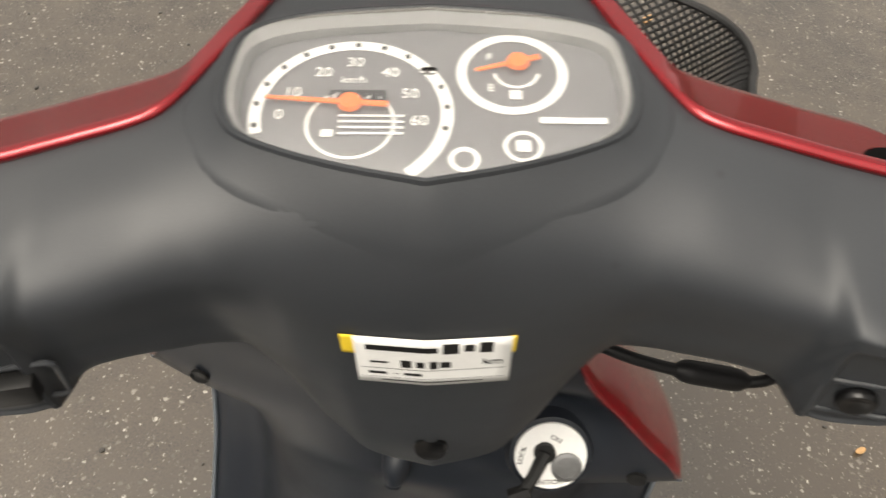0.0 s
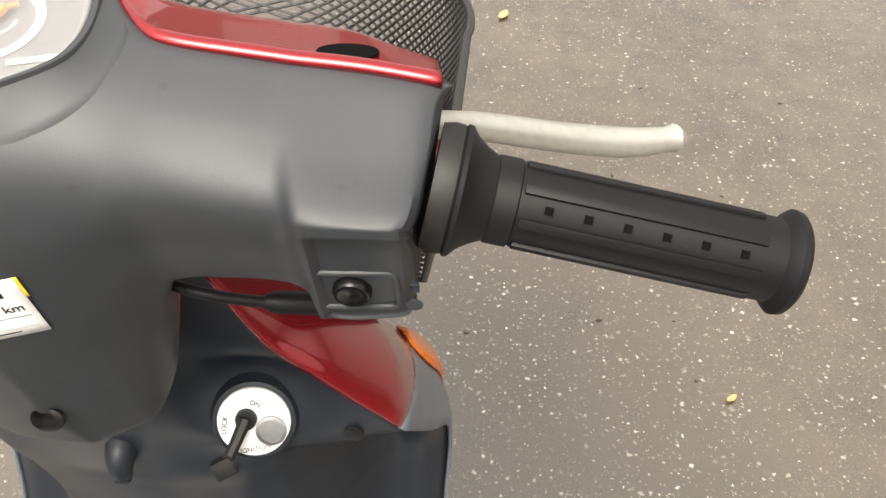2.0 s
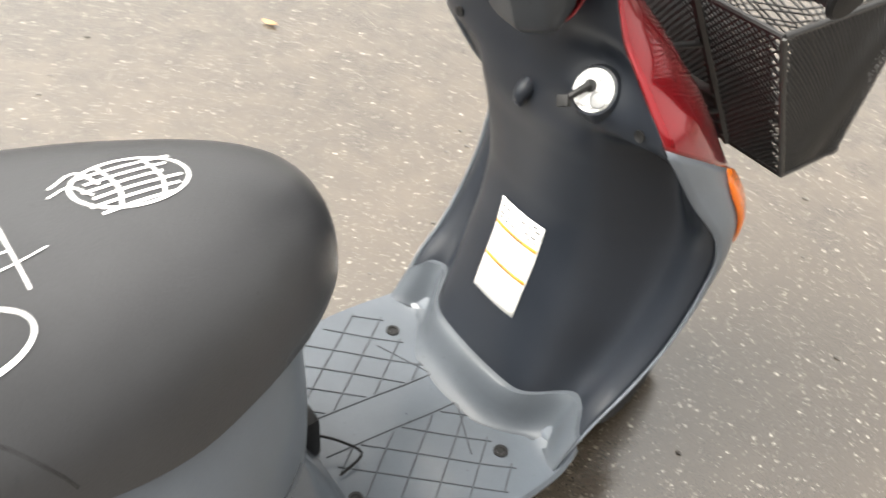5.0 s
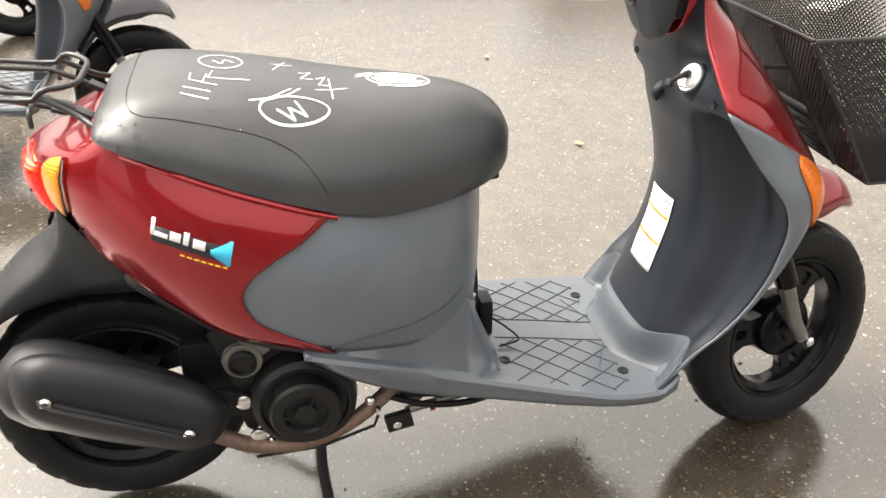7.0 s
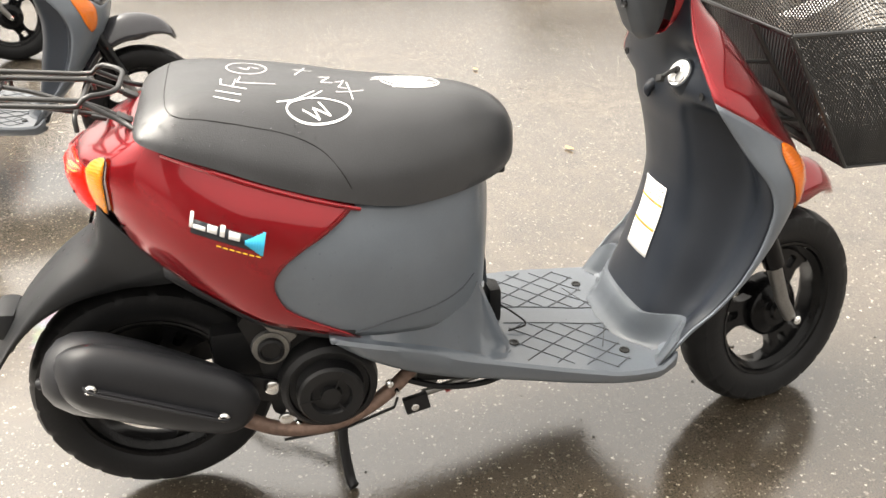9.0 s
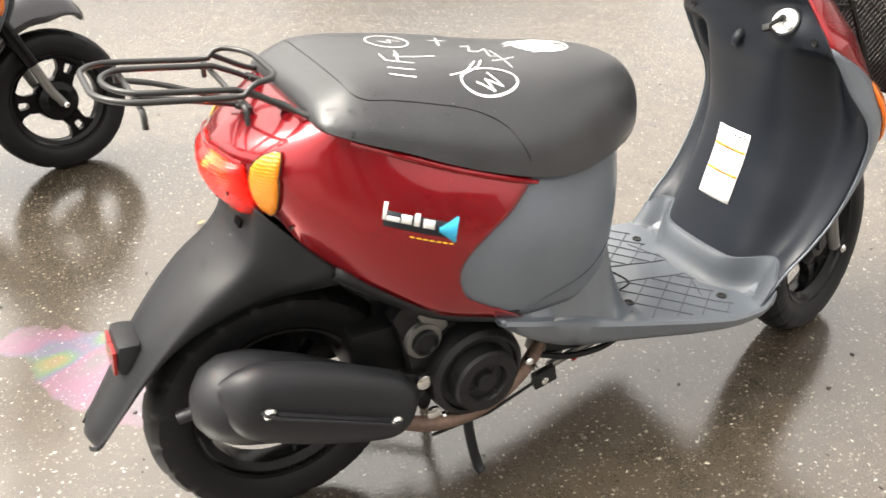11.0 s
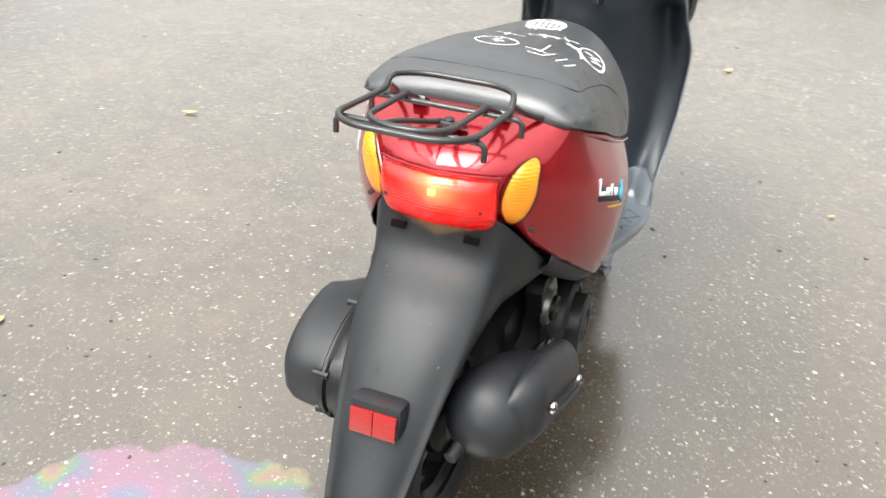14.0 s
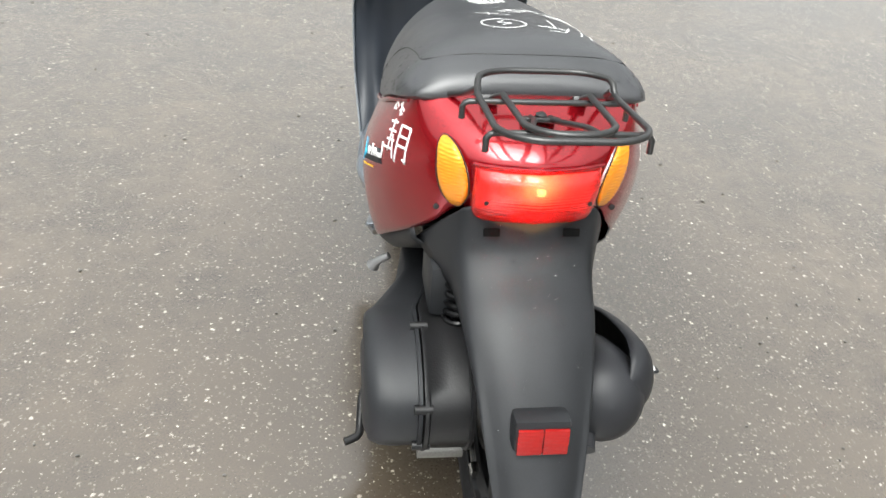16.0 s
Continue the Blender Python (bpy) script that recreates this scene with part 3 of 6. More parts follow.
# ---- wheels ----
def wheel(name, m, spokes, label):
    """A wheel with its axle along local z."""
    w = new(name)
    w.parent = scooter
    tagged(w, label=label)
    R, half = 0.2, 0.042
    prof = [(0.134, half * 0.72), (0.150, half * 0.96), (0.170, half), (0.186, half * 0.9), (0.195, half * 0.6), (R, half * 0.2), (R, -half * 0.2), (0.195, -half * 0.6), (0.186, -half * 0.9), (0.170, -half), (0.150, -half * 0.96), (0.134, -half * 0.72), (0.130, 0)]
    bm = bmesh.new()
    n = 240

    def tread(r, h, q):
        f = abs(h) / half
        if r > 0.168 and 0.15 < f < 0.97:
            ph = (q * 22 / (2 * math.pi) + (1 if h > 0 else -1) * f * 0.55) % 1.0
            if ph < 0.14:
                return r - 0.0028
        return r

    prof = [(r, h) for a, b in zip(prof, prof[1:]) for r, h in (a, ((a[0] + b[0]) / 2, (a[1] + b[1]) / 2))] + [prof[-1]]
    rings = [[m @ Vector((tread(r, h, q) * math.cos(q), tread(r, h, q) * math.sin(q), h)) for q in (2 * math.pi * k / n for k in range(n))] for r, h in prof]
    grid(rings + [rings[0]], True, False, bm)
    bmesh.ops.remove_doubles(bm, verts=bm.verts, dist=1e-6)
    n = 72
    part("tyre", bm, TYRE, w, "black scooter tyre", angle=35)
    rim = [(0.131, 0.032), (0.1365, 0.034), (0.1365, 0.030), (0.128, 0.026), (0.117, 0.016), (0.115, 0), (0.117, -0.016), (0.128, -0.026), (0.1365, -0.030), (0.1365, -0.034), (0.131, -0.032), (0.122, -0.014), (0.121, 0), (0.122, 0.014)]
    bm = bmesh.new()
    rings = [[m @ Vector((r * math.cos(q), r * math.sin(q), h)) for q in (2 * math.pi * k / n for k in range(n))] for r, h in rim]
    grid(rings + [rings[0]], True, False, bm)
    bmesh.ops.remove_doubles(bm, verts=bm.verts, dist=1e-6)
    part("rim", bm, RIM, w, "gloss black rim")
    part("hub", turned([(0.0, 0.040), (0.018, 0.040), (0.021, 0.034), (0.034, 0.033), (0.037, 0.030), (0.052, 0.027), (0.058, 0.02), (0.060, -0.02), (0.052, -0.027), (0.036, -0.03), (0.0, -0.034)], m), RIM, w)
    for k in range(spokes):
        q = 2 * math.pi * k / spokes + 0.5
        a = m @ Matrix.Rotation(q, 4, "Z")
        bm = bmesh.new()
        for up in (1, -1):  # two halves round a slot near the rim
            arm = [(0.03, 0.0), (0.080, 0.0), (0.083, 0.008), (0.106, 0.011), (0.109, 0.0), (0.1225, 0.0), (0.1215, 0.056), (0.113, 0.050), (0.102, 0.034), (0.084, 0.025), (0.058, 0.027), (0.03, 0.040)]
            plate([(x, y * up) for x, y in (arm if up > 0 else arm[::-1])], 0.022, bm, a @ Matrix.Translation((0, 0, -0.011)))
        bmesh.ops.bevel(bm, geom=[e for e in bm.edges if e.calc_face_angle(0) > 0.6], offset=0.002, segments=2, affect="EDGES")
        part("spoke", bm, RIM, w)
    return w


# steering: the front wheel, fork and handlebar stand turned to the left
STEER = Matrix.Translation((0, 0.854, 0.97)) @ Matrix.Rotation(radians(16.0), 4, Vector((0, -math.sin(radians(22)), math.cos(radians(22))))) @ Matrix.Translation((0, -0.854, -0.97))
AXLE_X = Matrix.Rotation(radians(90), 4, "Y")
front_wheel = wheel("front_wheel", STEER @ Matrix.Translation((0, 1.145, 0.198)) @ AXLE_X, 3, "small front wheel with black three-spoke rim")
rear_wheel = wheel("rear_wheel", Matrix.Translation((0, 0, 0.216)) @ AXLE_X, 3, "small rear wheel with black three-spoke rim")

# fork legs and front fender
for sd in (1, -1):
    fork = part("fork_leg", tube([STEER @ Vector((sd * 0.066, 0.96, 0.60)), STEER @ Vector((sd * 0.066, 1.085, 0.32))], 0.02, 14), RIM, scooter)
    part("fork_slider", tube([STEER @ Vector((sd * 0.066, 1.08, 0.33)), STEER @ Vector((sd * 0.066, 1.115, 0.24)), STEER @ Vector((sd * 0.062, 1.145, 0.196))], [0.014, 0.013, 0.012], 12), ALU, fork)
    part("axle_nut", turned([(0, 0.0), (0.009, 0.0), (0.009, 0.008), (0.005, 0.012), (0, 0.012)], STEER @ Matrix.Translation((sd * 0.072, 1.147, 0.194)) @ Matrix.Rotation(radians(90 * sd), 4, "Y"), 8), CHROME, fork, smooth=False)
rows = []
for q in np.linspace(58, 140, 30):
    R = spl([(58, 0.252), (64, 0.272), (77, 0.296), (92, 0.301), (110, 0.29), (140, 0.25)], q)
    w = spl([(58, 0.010), (62, 0.034), (72, 0.052), (90, 0.060), (140, 0.058)], q)
    cq, sq = math.cos(radians(q)), math.sin(radians(q))
    deep = spl([(58, 0.012), (66, 0.03), (76, 0.055), (90, 0.078), (110, 0.07), (140, 0.045)], q)
    rows.append([STEER @ Vector((a * w, 1.145 + (R - deep * abs(a) ** 2.5) * cq, 0.198 + (R - deep * abs(a) ** 2.5) * sq)) for a in np.linspace(-1, 1, 17)])
part("front_fender", grid(rows), RED, scooter, "glossy red front fender", solid=0.003)

# ---- handlebar, built straight ahead and turned with the steering ----
BAR_TURN = Matrix.Translation((0, 0.854, 0.97)) @ Matrix.Rotation(radians(12.7), 4, Vector((0, -math.sin(radians(22)), math.cos(radians(22))))) @ Matrix.Translation((0, -0.854, -0.97))
bar = new("handlebar")
bar.parent = scooter
tagged(bar, label="grey handlebar cowl with meter, levers and grips")


def S(x, y, z):
    return BAR_TURN @ Vector((x, y, z))


# rows across x: (x, then y and z of ten points from the joint over the back and round below the lower edge)
COWL = [
    (0, 0.908, 0.966, 0.86, 0.967, 0.787, 0.962, 0.763, 0.935, 0.769, 0.88, 0.778, 0.84, 0.788, 0.80, 0.798, 0.772, 0.806, 0.754, 0.818, 0.745),
    (0.03, 0.9077, 0.966, 0.8617, 0.967, 0.7897, 0.962, 0.7657, 0.935, 0.7717, 0.88, 0.781, 0.842, 0.792, 0.804, 0.802, 0.778, 0.810, 0.762, 0.822, 0.754),
    (0.046, 0.9009, 0.966, 0.8579, 0.966, 0.7909, 0.961, 0.7669, 0.935, 0.7735, 0.884, 0.784, 0.850, 0.795, 0.818, 0.805, 0.796, 0.814, 0.784, 0.825, 0.780),
    (0.058, 0.8877, 0.966, 0.8447, 0.966, 0.7907, 0.959, 0.7677, 0.935, 0.7742, 0.893, 0.783, 0.868, 0.793, 0.846, 0.803, 0.830, 0.813, 0.822, 0.824, 0.820),
    (0.072, 0.8453, 0.966, 0.8253, 0.966, 0.7883, 0.957, 0.7663, 0.935, 0.7735, 0.903, 0.780, 0.886, 0.786, 0.876, 0.794, 0.868, 0.805, 0.866, 0.818, 0.866),
    (0.09, 0.8122, 0.963, 0.8032, 0.962, 0.7792, 0.952, 0.7622, 0.9335, 0.7690, 0.905, 0.775, 0.888, 0.780, 0.880, 0.788, 0.874, 0.799, 0.872, 0.815, 0.872),
    (0.115, 0.8040, 0.959, 0.7960, 0.957, 0.7736, 0.9465, 0.7561, 0.930, 0.7606, 0.905, 0.767, 0.888, 0.774, 0.880, 0.783, 0.875, 0.796, 0.873, 0.813, 0.873),
    (0.127, 0.8012, 0.957, 0.7930, 0.9545, 0.7705, 0.9440, 0.7525, 0.930, 0.7550, 0.908, 0.760, 0.891, 0.766, 0.881, 0.776, 0.875, 0.790, 0.873, 0.812, 0.873),
    (0.134, 0.7995, 0.9558, 0.7920, 0.9536, 0.7670, 0.9430, 0.7465, 0.9345, 0.7445, 0.9280, 0.7475, 0.9150, 0.7500, 0.896, 0.7525, 0.881, 0.760, 0.8750, 0.80, 0.873),
    (0.155, 0.7945, 0.9530, 0.7870, 0.9508, 0.7620, 0.9405, 0.7425, 0.9335, 0.7395, 0.9285, 0.7425, 0.9160, 0.7455, 0.896, 0.7485, 0.880, 0.756, 0.8740, 0.80, 0.872),
    (0.182, 0.7860, 0.9490, 0.7790, 0.9470, 0.7570, 0.9375, 0.7390, 0.9320, 0.7365, 0.9275, 0.7395, 0.9160, 0.7430, 0.896, 0.7470, 0.880, 0.755, 0.8740, 0.80, 0.872),
    (0.187, 0.7855, 0.9465, 0.7800, 0.9450, 0.7605, 0.9360, 0.7450, 0.9270, 0.7430, 0.9215, 0.7450, 0.9130, 0.7475, 0.897, 0.7510, 0.883, 0.758, 0.8775, 0.80, 0.876),
]


def cowl(x, s, v=None):
    """A point of the rear cowl; s from 0 at the joint to 9 below."""
    if v is None:
        v = spl(COWL, abs(x))
    pts = [(v[2 * i], v[2 * i + 1]) for i in range(10)]
    i = min(int(s), 8)
    f = s - i
    ext = [pts[0]] + pts + [pts[-1]]
    a, b, c, d = [np.array(p) for p in ext[i : i + 4]]
    y, z = 0.5 * (2 * b + (c - a) * f + (2 * a - 5 * b + 4 * c - d) * f * f + (3 * b - a - 3 * c + d) * f**3)
    # the switch panel is set back below the lip of the box
    y += 0.0042 * ease((abs(x) - 0.1345) / 0.006) * ease((s - 4.15) / 0.45) * ease((8.0 - s) / 0.7)
    # the box's end face leans inwards below
    lean = min(1, max(0, (abs(x) - 0.12) / 0.06)) * min(1.0, s / 3.5)
    return S(x * (1 - 0.115 * lean), y, z)


METER = BAR_TURN @ Matrix.Translation((0, 0.824, 0.9662)) @ Matrix.Rotation(radians(3.5), 4, "X")
half = [(0.0, -0.0475), (0.03, -0.040), (0.0565, -0.029), (0.0655, -0.018), (0.0685, -0.002), (0.0675, 0.018), (0.0645, 0.027), (0.056, 0.0335), (0.037, 0.0392), (0.0, 0.0435)]
outline = [(p.x, p.y) for p in curve_pts([(x, y, 0) for x, y in half], 40)]
outline = outline + [(-x, y) for x, y in outline[-2:0:-1]]


def in_meter(p, k):
    """Whether a point of the cowl lies inside the meter's outline, scaled by k."""
    q = METER.inverted() @ p
    if q.z < -0.02 or abs(q.x) > 0.07:
        return False
    side = [(x * k, y * k) for x, y in outline]
    hit = False
    for (x0, y0), (x1, y1) in zip(side, side[1:] + side[:1]):
        if (y0 > q.y) != (y1 > q.y) and q.x < x0 + (q.y - y0) / (y1 - y0) * (x1 - x0):
            hit = not hit
    return hit


xs = sorted({*np.linspace(-0.183, 0.183, 171).round(4).tolist(), -0.187, -0.1855, 0.1855, 0.187})
rows = [[cowl(x, s, v) for s in np.linspace(0, 9, 118)] for x, v in ((x, spl(COWL, abs(x))) for x in xs)]
bm = grid(rows)


def out_of_meter(q):
    """How far out a point lies of the meter's outline, as a factor of the outline's own distance."""
    a = math.atan2(q.y, q.x)
    r = 1e-6
    for (x0, y0), (x1, y1) in zip(outline, outline[1:] + outline[:1]):
        den = (x1 - x0) * math.sin(a) - (y1 - y0) * math.cos(a)
        if abs(den) > 1e-12:
            t = (y0 * math.cos(a) - x0 * math.sin(a)) / den
            d = (x0 + (x1 - x0) * t) * math.cos(a) + (y0 + (y1 - y0) * t) * math.sin(a)
            if -1e-6 <= t <= 1.000001 and d > 0:
                r = d
    return math.hypot(q.x, q.y) - r


# a soft brow of the cowl surrounds the meter
inv = METER.inverted()
near_brow = []
for vert in bm.verts:
    q = inv @ vert.co
    if abs(q.x) < 0.11 and -0.085 < q.y < 0.06 and q.z > -0.045:
        raw = out_of_meter(q)
        o = max(0.0, raw)
        lift = 0.0012 - 0.2 * o - 420.0 * max(0.0, o - 0.004) ** 2
        w = 0.006
        h = q.z - lift
        q.z = lift + (h + math.sqrt(h * h + w * w * 0.25)) / 2 if h < 0.02 else q.z
        vert.co = METER @ q
        if -0.006 < raw < 0.035 and q.y < 0.02:
            near_brow.append(vert)
for _ in range(28):
    bmesh.ops.smooth_vert(bm, verts=near_brow, factor=0.5, use_axis_x=True, use_axis_y=True, use_axis_z=True)
# the meter's well
brow_tree = BVHTree.FromBMesh(bm)
gone = [f for f in bm.faces if any(in_meter(v.co, 1.06 if (inv @ v.co).y < -0.006 else 0.985) for v in f.verts)]
bmesh.ops.delete(bm, geom=gone, context="FACES")
rear_cowl = part("rear_cowl", bm, GREY_LIGHT, bar, "matt grey plastic rear handlebar cowl", solid=0.003)
# a smooth collar joins the cowl to the meter's edge
down = METER.to_3x3() @ Vector((0, 0, -1))
STEPS = (0.0, 0.16, 0.3, 0.45, 0.6, 0.75, 0.9, 1.0)
count = len(outline)
spots, heights = [], []
for g in STEPS:
    line, high = [], []
    for i, (x, y) in enumerate(outline):
        tx, ty = outline[(i + 1) % count][0] - outline[i - 1][0], outline[(i + 1) % count][1] - outline[i - 1][1]
        away = Vector((ty, -tx, 0)).normalized()
        if away.x * x + away.y * y < 0:
            away = -away
        wide = 0.0025 + 0.0125 * ease((0.012 - y) / 0.022)
        q = Vector((x, y, 0)) + away * wide * g
        at = brow_tree.ray_cast(METER @ (q + Vector((0, 0, 0.04))), down)[0]
        line.append(q)
        high.append((inv @ at).z if at else 0.0)
    if g < 1:
        for _ in range(12):
            high = [0.25 * high[i - 1] + 0.5 * high[i] + 0.25 * high[(i + 1) % count] for i in range(count)]
    spots.append(line)
    heights.append(high)
rows = []
for g, line, high in zip(STEPS, spots, heights):
    rows.append([METER @ Vector((q.x, q.y, h + (0.0026 - h0) * (1 - g) ** 3 + (0.0006 * (1 - 0.3 * g) if g < 1 else -0.0012))) for q, h, h0 in zip(line, high, heights[0])])
bm = bmesh.new()
grid(rows, True, False, bm)
part("meter_brow", bm, GREY_LIGHT, bar)
# red front cowl, from the joint forwards and down
rows = []
for x in [x for x in xs if abs(x) < 0.1845]:
    v = spl(COWL, abs(x))
    y0, z0, yb, zb = v[0], v[1], v[18], v[19]
    deep = spl([(0, 0.075), (0.06, 0.062), (0.09, 0.044), (0.15, 0.042), (0.187, 0.022)], abs(x))
    rows.append([S(x, y, z) for y, z in ((y0 - 0.003, z0 + 0.002), (y0 + 0.002, z0 + 0.0028), (y0 + 0.006, z0 + 0.0006), (y0 + deep * 0.5, z0 + 0.0008), (y0 + deep * 0.85, z0 - 0.006), (y0 + deep, z0 - 0.035), (y0 + deep * 0.95, (z0 + zb) / 2), (yb + 0.02, zb + 0.004))])
part("front_cowl", grid(rows), RED, bar, "glossy red front handlebar cowl", solid=0.003)
# end caps
for sd in (1, -1):
    v = spl(COWL, 0.187)
    y0, z0, yb, zb = v[0], v[1], v[18], v[19]
    ring = [cowl(sd * 0.1865, i / 2) for i in range(19)] + [S(sd * 0.166, yb + 0.02, zb + 0.004), S(sd * 0.172, y0 + 0.021, (z0 + zb) / 2), S(sd * 0.178, y0 + 0.021, z0 - 0.03), S(sd * 0.183, y0 + 0.018, z0 - 0.006)]
    bm = bmesh.new()
    bm.faces.new([bm.verts.new(p) for p in ring])
    part("cowl_end", bm, BLACK_PLASTIC, bar, solid=0.002)

# grips and levers
for sd in (1, -1):
    a, b = Vector((sd * 0.1815, 0.7665, 0.9185)), Vector((sd * 0.2905, 0.7392, 0.8902))
    d = (b - a).normalized()
    m = BAR_TURN @ Matrix.Translation(a) @ d.to_track_quat("Z", "Y").to_matrix().to_4x4()
    ln = (b - a).length
    prof = [(0.0, 0), (0.021, 0.0), (0.0228, 0.0015), (0.0226, 0.003), (0.0195, 0.0055), (0.0168, 0.0095), (0.0152, 0.0125), (0.0148, 0.0135), (0.0153, 0.014), (0.0153, 0.0215), (0.0145, 0.022), (0.0148, ln - 0.0035), (0.0172, ln - 0.0015), (0.0185, ln), (0.0182, ln + 0.0022), (0.0165, ln + 0.0038), (0.0, ln + 0.0045)]
    part("grip_base", turned([(0.0, -0.007), (0.0215, -0.007), (0.0225, -0.003), (0.0222, 0.0004), (0.0, 0.0004)], m, 32), INK, bar)
    grip = part("grip", turned(prof, m, 36), RUBBER, bar, "black ribbed rubber grip", angle=30)
    for k in range(8):
        bm = bmesh.new()
        block(bm, m @ Matrix.Rotation(math.pi * k / 4 + 0.48, 4, "Z") @ Matrix.Translation((0.0147, 0, 0.022 + (ln - 0.032) / 2)), 0.0011, 0.0018, (ln - 0.034) / 2, 0.0006)
        part("rib", bm, RUBBER, grip)
        if k % 2 == 0:
            for i in range(6):
                # small black blocks paint the shade in the grip's dents
                bm = bmesh.new()
                block(bm, m @ Matrix.Rotation(math.pi * k / 4 + 0.48 + math.pi / 8, 4, "Z") @ Matrix.Translation((0.0147, 0, 0.032 + i * (ln - 0.05) / 5)), 0.0005, 0.0014, 0.0014)
                part("dimple", bm, HOLE_SHADE, grip)
    pts = curve_pts([(sd * 0.178, 0.800, 0.922), (sd * 0.20, 0.812, 0.909), (sd * 0.236, 0.823, 0.890), (sd * 0.267, 0.831, 0.877), (sd * 0.2915, 0.838, 0.871)], 24)
    rs = [spl([(0, 0.006), (0.25, 0.0065), (0.7, 0.0075), (0.85, 0.007), (0.93, 0.0062), (0.97, 0.0078), (1.0, 0.003)], i / 23) for i in range(24)]
    part("brake_lever", tube([BAR_TURN @ p for p in pts], [0.88 * r for r in rs], 12), SILVER, bar, "worn silver brake lever")

# ---- rear fender ----
FENDER = [  # along the back: y, z, half width, and the lip beside the tyre: x, y, z
    (0.0, -0.030, 0.582, 0.088, 0.132, 0.085, 0.470), (0.12, -0.033, 0.553, 0.088, 0.120, 0.058, 0.462), (0.20, -0.039, 0.528, 0.088, 0.104, 0.020, 0.454), (0.26, -0.055, 0.508, 0.087, 0.090, -0.010, 0.446), (0.37, -0.106, 0.472, 0.082, 0.083, -0.070, 0.432), (0.52, -0.156, 0.425, 0.072, 0.074, -0.132, 0.402),
    (0.68, -0.200, 0.370, 0.062, 0.064, -0.184, 0.355), (0.84, -0.241, 0.309, 0.051, 0.053, -0.228, 0.297), (0.95, -0.271, 0.266, 0.041, 0.043, -0.262, 0.255), (1.0, -0.277, 0.254, 0.026, 0.027, -0.274, 0.248),
]
rows = []
for t in np.linspace(0, 1, 56):
    y, z, w, lx, ly, lz = spl(FENDER, t)
    drop = 0.003 + 0.009 * ease((t - 0.12) / 0.2)
    r = []
    for a in np.linspace(-1, 1, 33):
        f, sg = abs(a), 1 if a > 0 else -1
        if f < 0.6:
            p = Vector((0.93 * w * f / 0.6, y + 0.009 * (f / 0.6) ** 2.6, z - drop * (f / 0.6) ** 2.6))
        else:
            k = float((f - 0.6) / 0.4)
            p0, p2 = Vector((0.93 * w, y + 0.009, z - drop)), Vector((lx, ly, lz))
            p1 = p0.lerp(p2, 0.25) + Vector((0.012, -0.004, 0))
            p = p0 * (1 - k) ** 2 + p1 * (2 * k * (1 - k)) + p2 * (k * k)
        r.append(Vector((p.x * sg, p.y, p.z)))
    rows.append(r)
fender = part("rear_fender", grid(rows), BLACK_PLASTIC, scooter, "matt black plastic rear fender with water drops", solid=0.003)

# ---- muffler ----
def muffler():
    a, b = Vector((0.112, -0.085, 0.324)), Vector((0.114, 0.135, 0.238))
    m = Matrix.Translation(a) @ Matrix.Diagonal((0.95, 1, 1, 1)) @ (b - a).normalized().to_track_quat("Z", "Y").to_matrix().to_4x4()
    prof = [(0.0, -0.060), (0.02, -0.058), (0.042, -0.048), (0.057, -0.029), (0.065, 0.0), (0.066, 0.02), (0.063, 0.08), (0.055, 0.14), (0.047, 0.19), (0.036, 0.225), (0.018, 0.243), (0.0, 0.245)]
    mf = part("muffler", turned(prof, m, 40), MUFFLER, scooter, "matt black muffler with heat shield", angle=60)
    # heat shield: a long oval proud of the outer side
    def sh(i, q):
        f = spl([(0, 0.0), (0.06, 0.55), (0.2, 0.92), (0.45, 1.0), (0.8, 0.9), (0.95, 0.55), (1, 0.0)], i)
        c = Vector((0.148, -0.122, 0.362)).lerp(Vector((0.150, 0.170, 0.240)), i)
        ang = math.pi * (q - 0.5)
        return c + Vector((0.040 * abs(math.cos(ang)) ** 0.7 * min(1, 1.3 * f) - 0.012 * (1 - f), 0.018 * math.sin(ang) * f, 0.060 * math.sin(ang) * f))
    rows = [[sh(i, q) for q in np.linspace(0, 1, 21)] for i in np.linspace(0, 1, 30)]
    hs = part("heat_shield", grid(rows), MUFFLER, mf, "matt black pressed heat shield", solid=0.002)
    bm = bmesh.new()
    p, q = Vector((0.1895, -0.062, 0.343)), Vector((0.1915, 0.115, 0.261))
    mm = Matrix.Translation((p + q) / 2) @ (q - p).normalized().to_track_quat("Y", "X").to_matrix().to_4x4()
    for pt in (p, q):
        part("bolt", turned([(0, 0.006), (0.005, 0.006), (0.0085, 0.003), (0.0088, 0), (0, 0)], Matrix.Translation(pt) @ AXLE_X, 16), CHROME, hs, "bright steel bolt")
    block(bm, mm, 0.0025, (q - p).length / 2 - 0.010, 0.006, 0.002)
    part("pressed_rib", bm, MUFFLER, hs)
    loop_ = [mm @ Vector((0.0, sy * ((q - p).length / 2 + ey), sz)) for sy, ey, sz in ((-1, -0.01, 0.011), (1, -0.01, 0.011), (1, 0.006, 0.007), (1, 0.01, 0), (1, 0.006, -0.007), (1, -0.01, -0.011), (-1, -0.01, -0.011), (-1, 0.006, -0.007), (-1, 0.01, 0), (-1, 0.006, 0.007))]
    part("pressed_edge", tube(loop_, 0.0022, 8, closed=True), MUFFLER, hs)
    part("tail_pipe", tube([(0.095, -0.10, 0.305), (0.088, -0.138, 0.30), (0.083, -0.160, 0.294)], 0.009, 12), MUFFLER, mf)
    return mf


muffler()

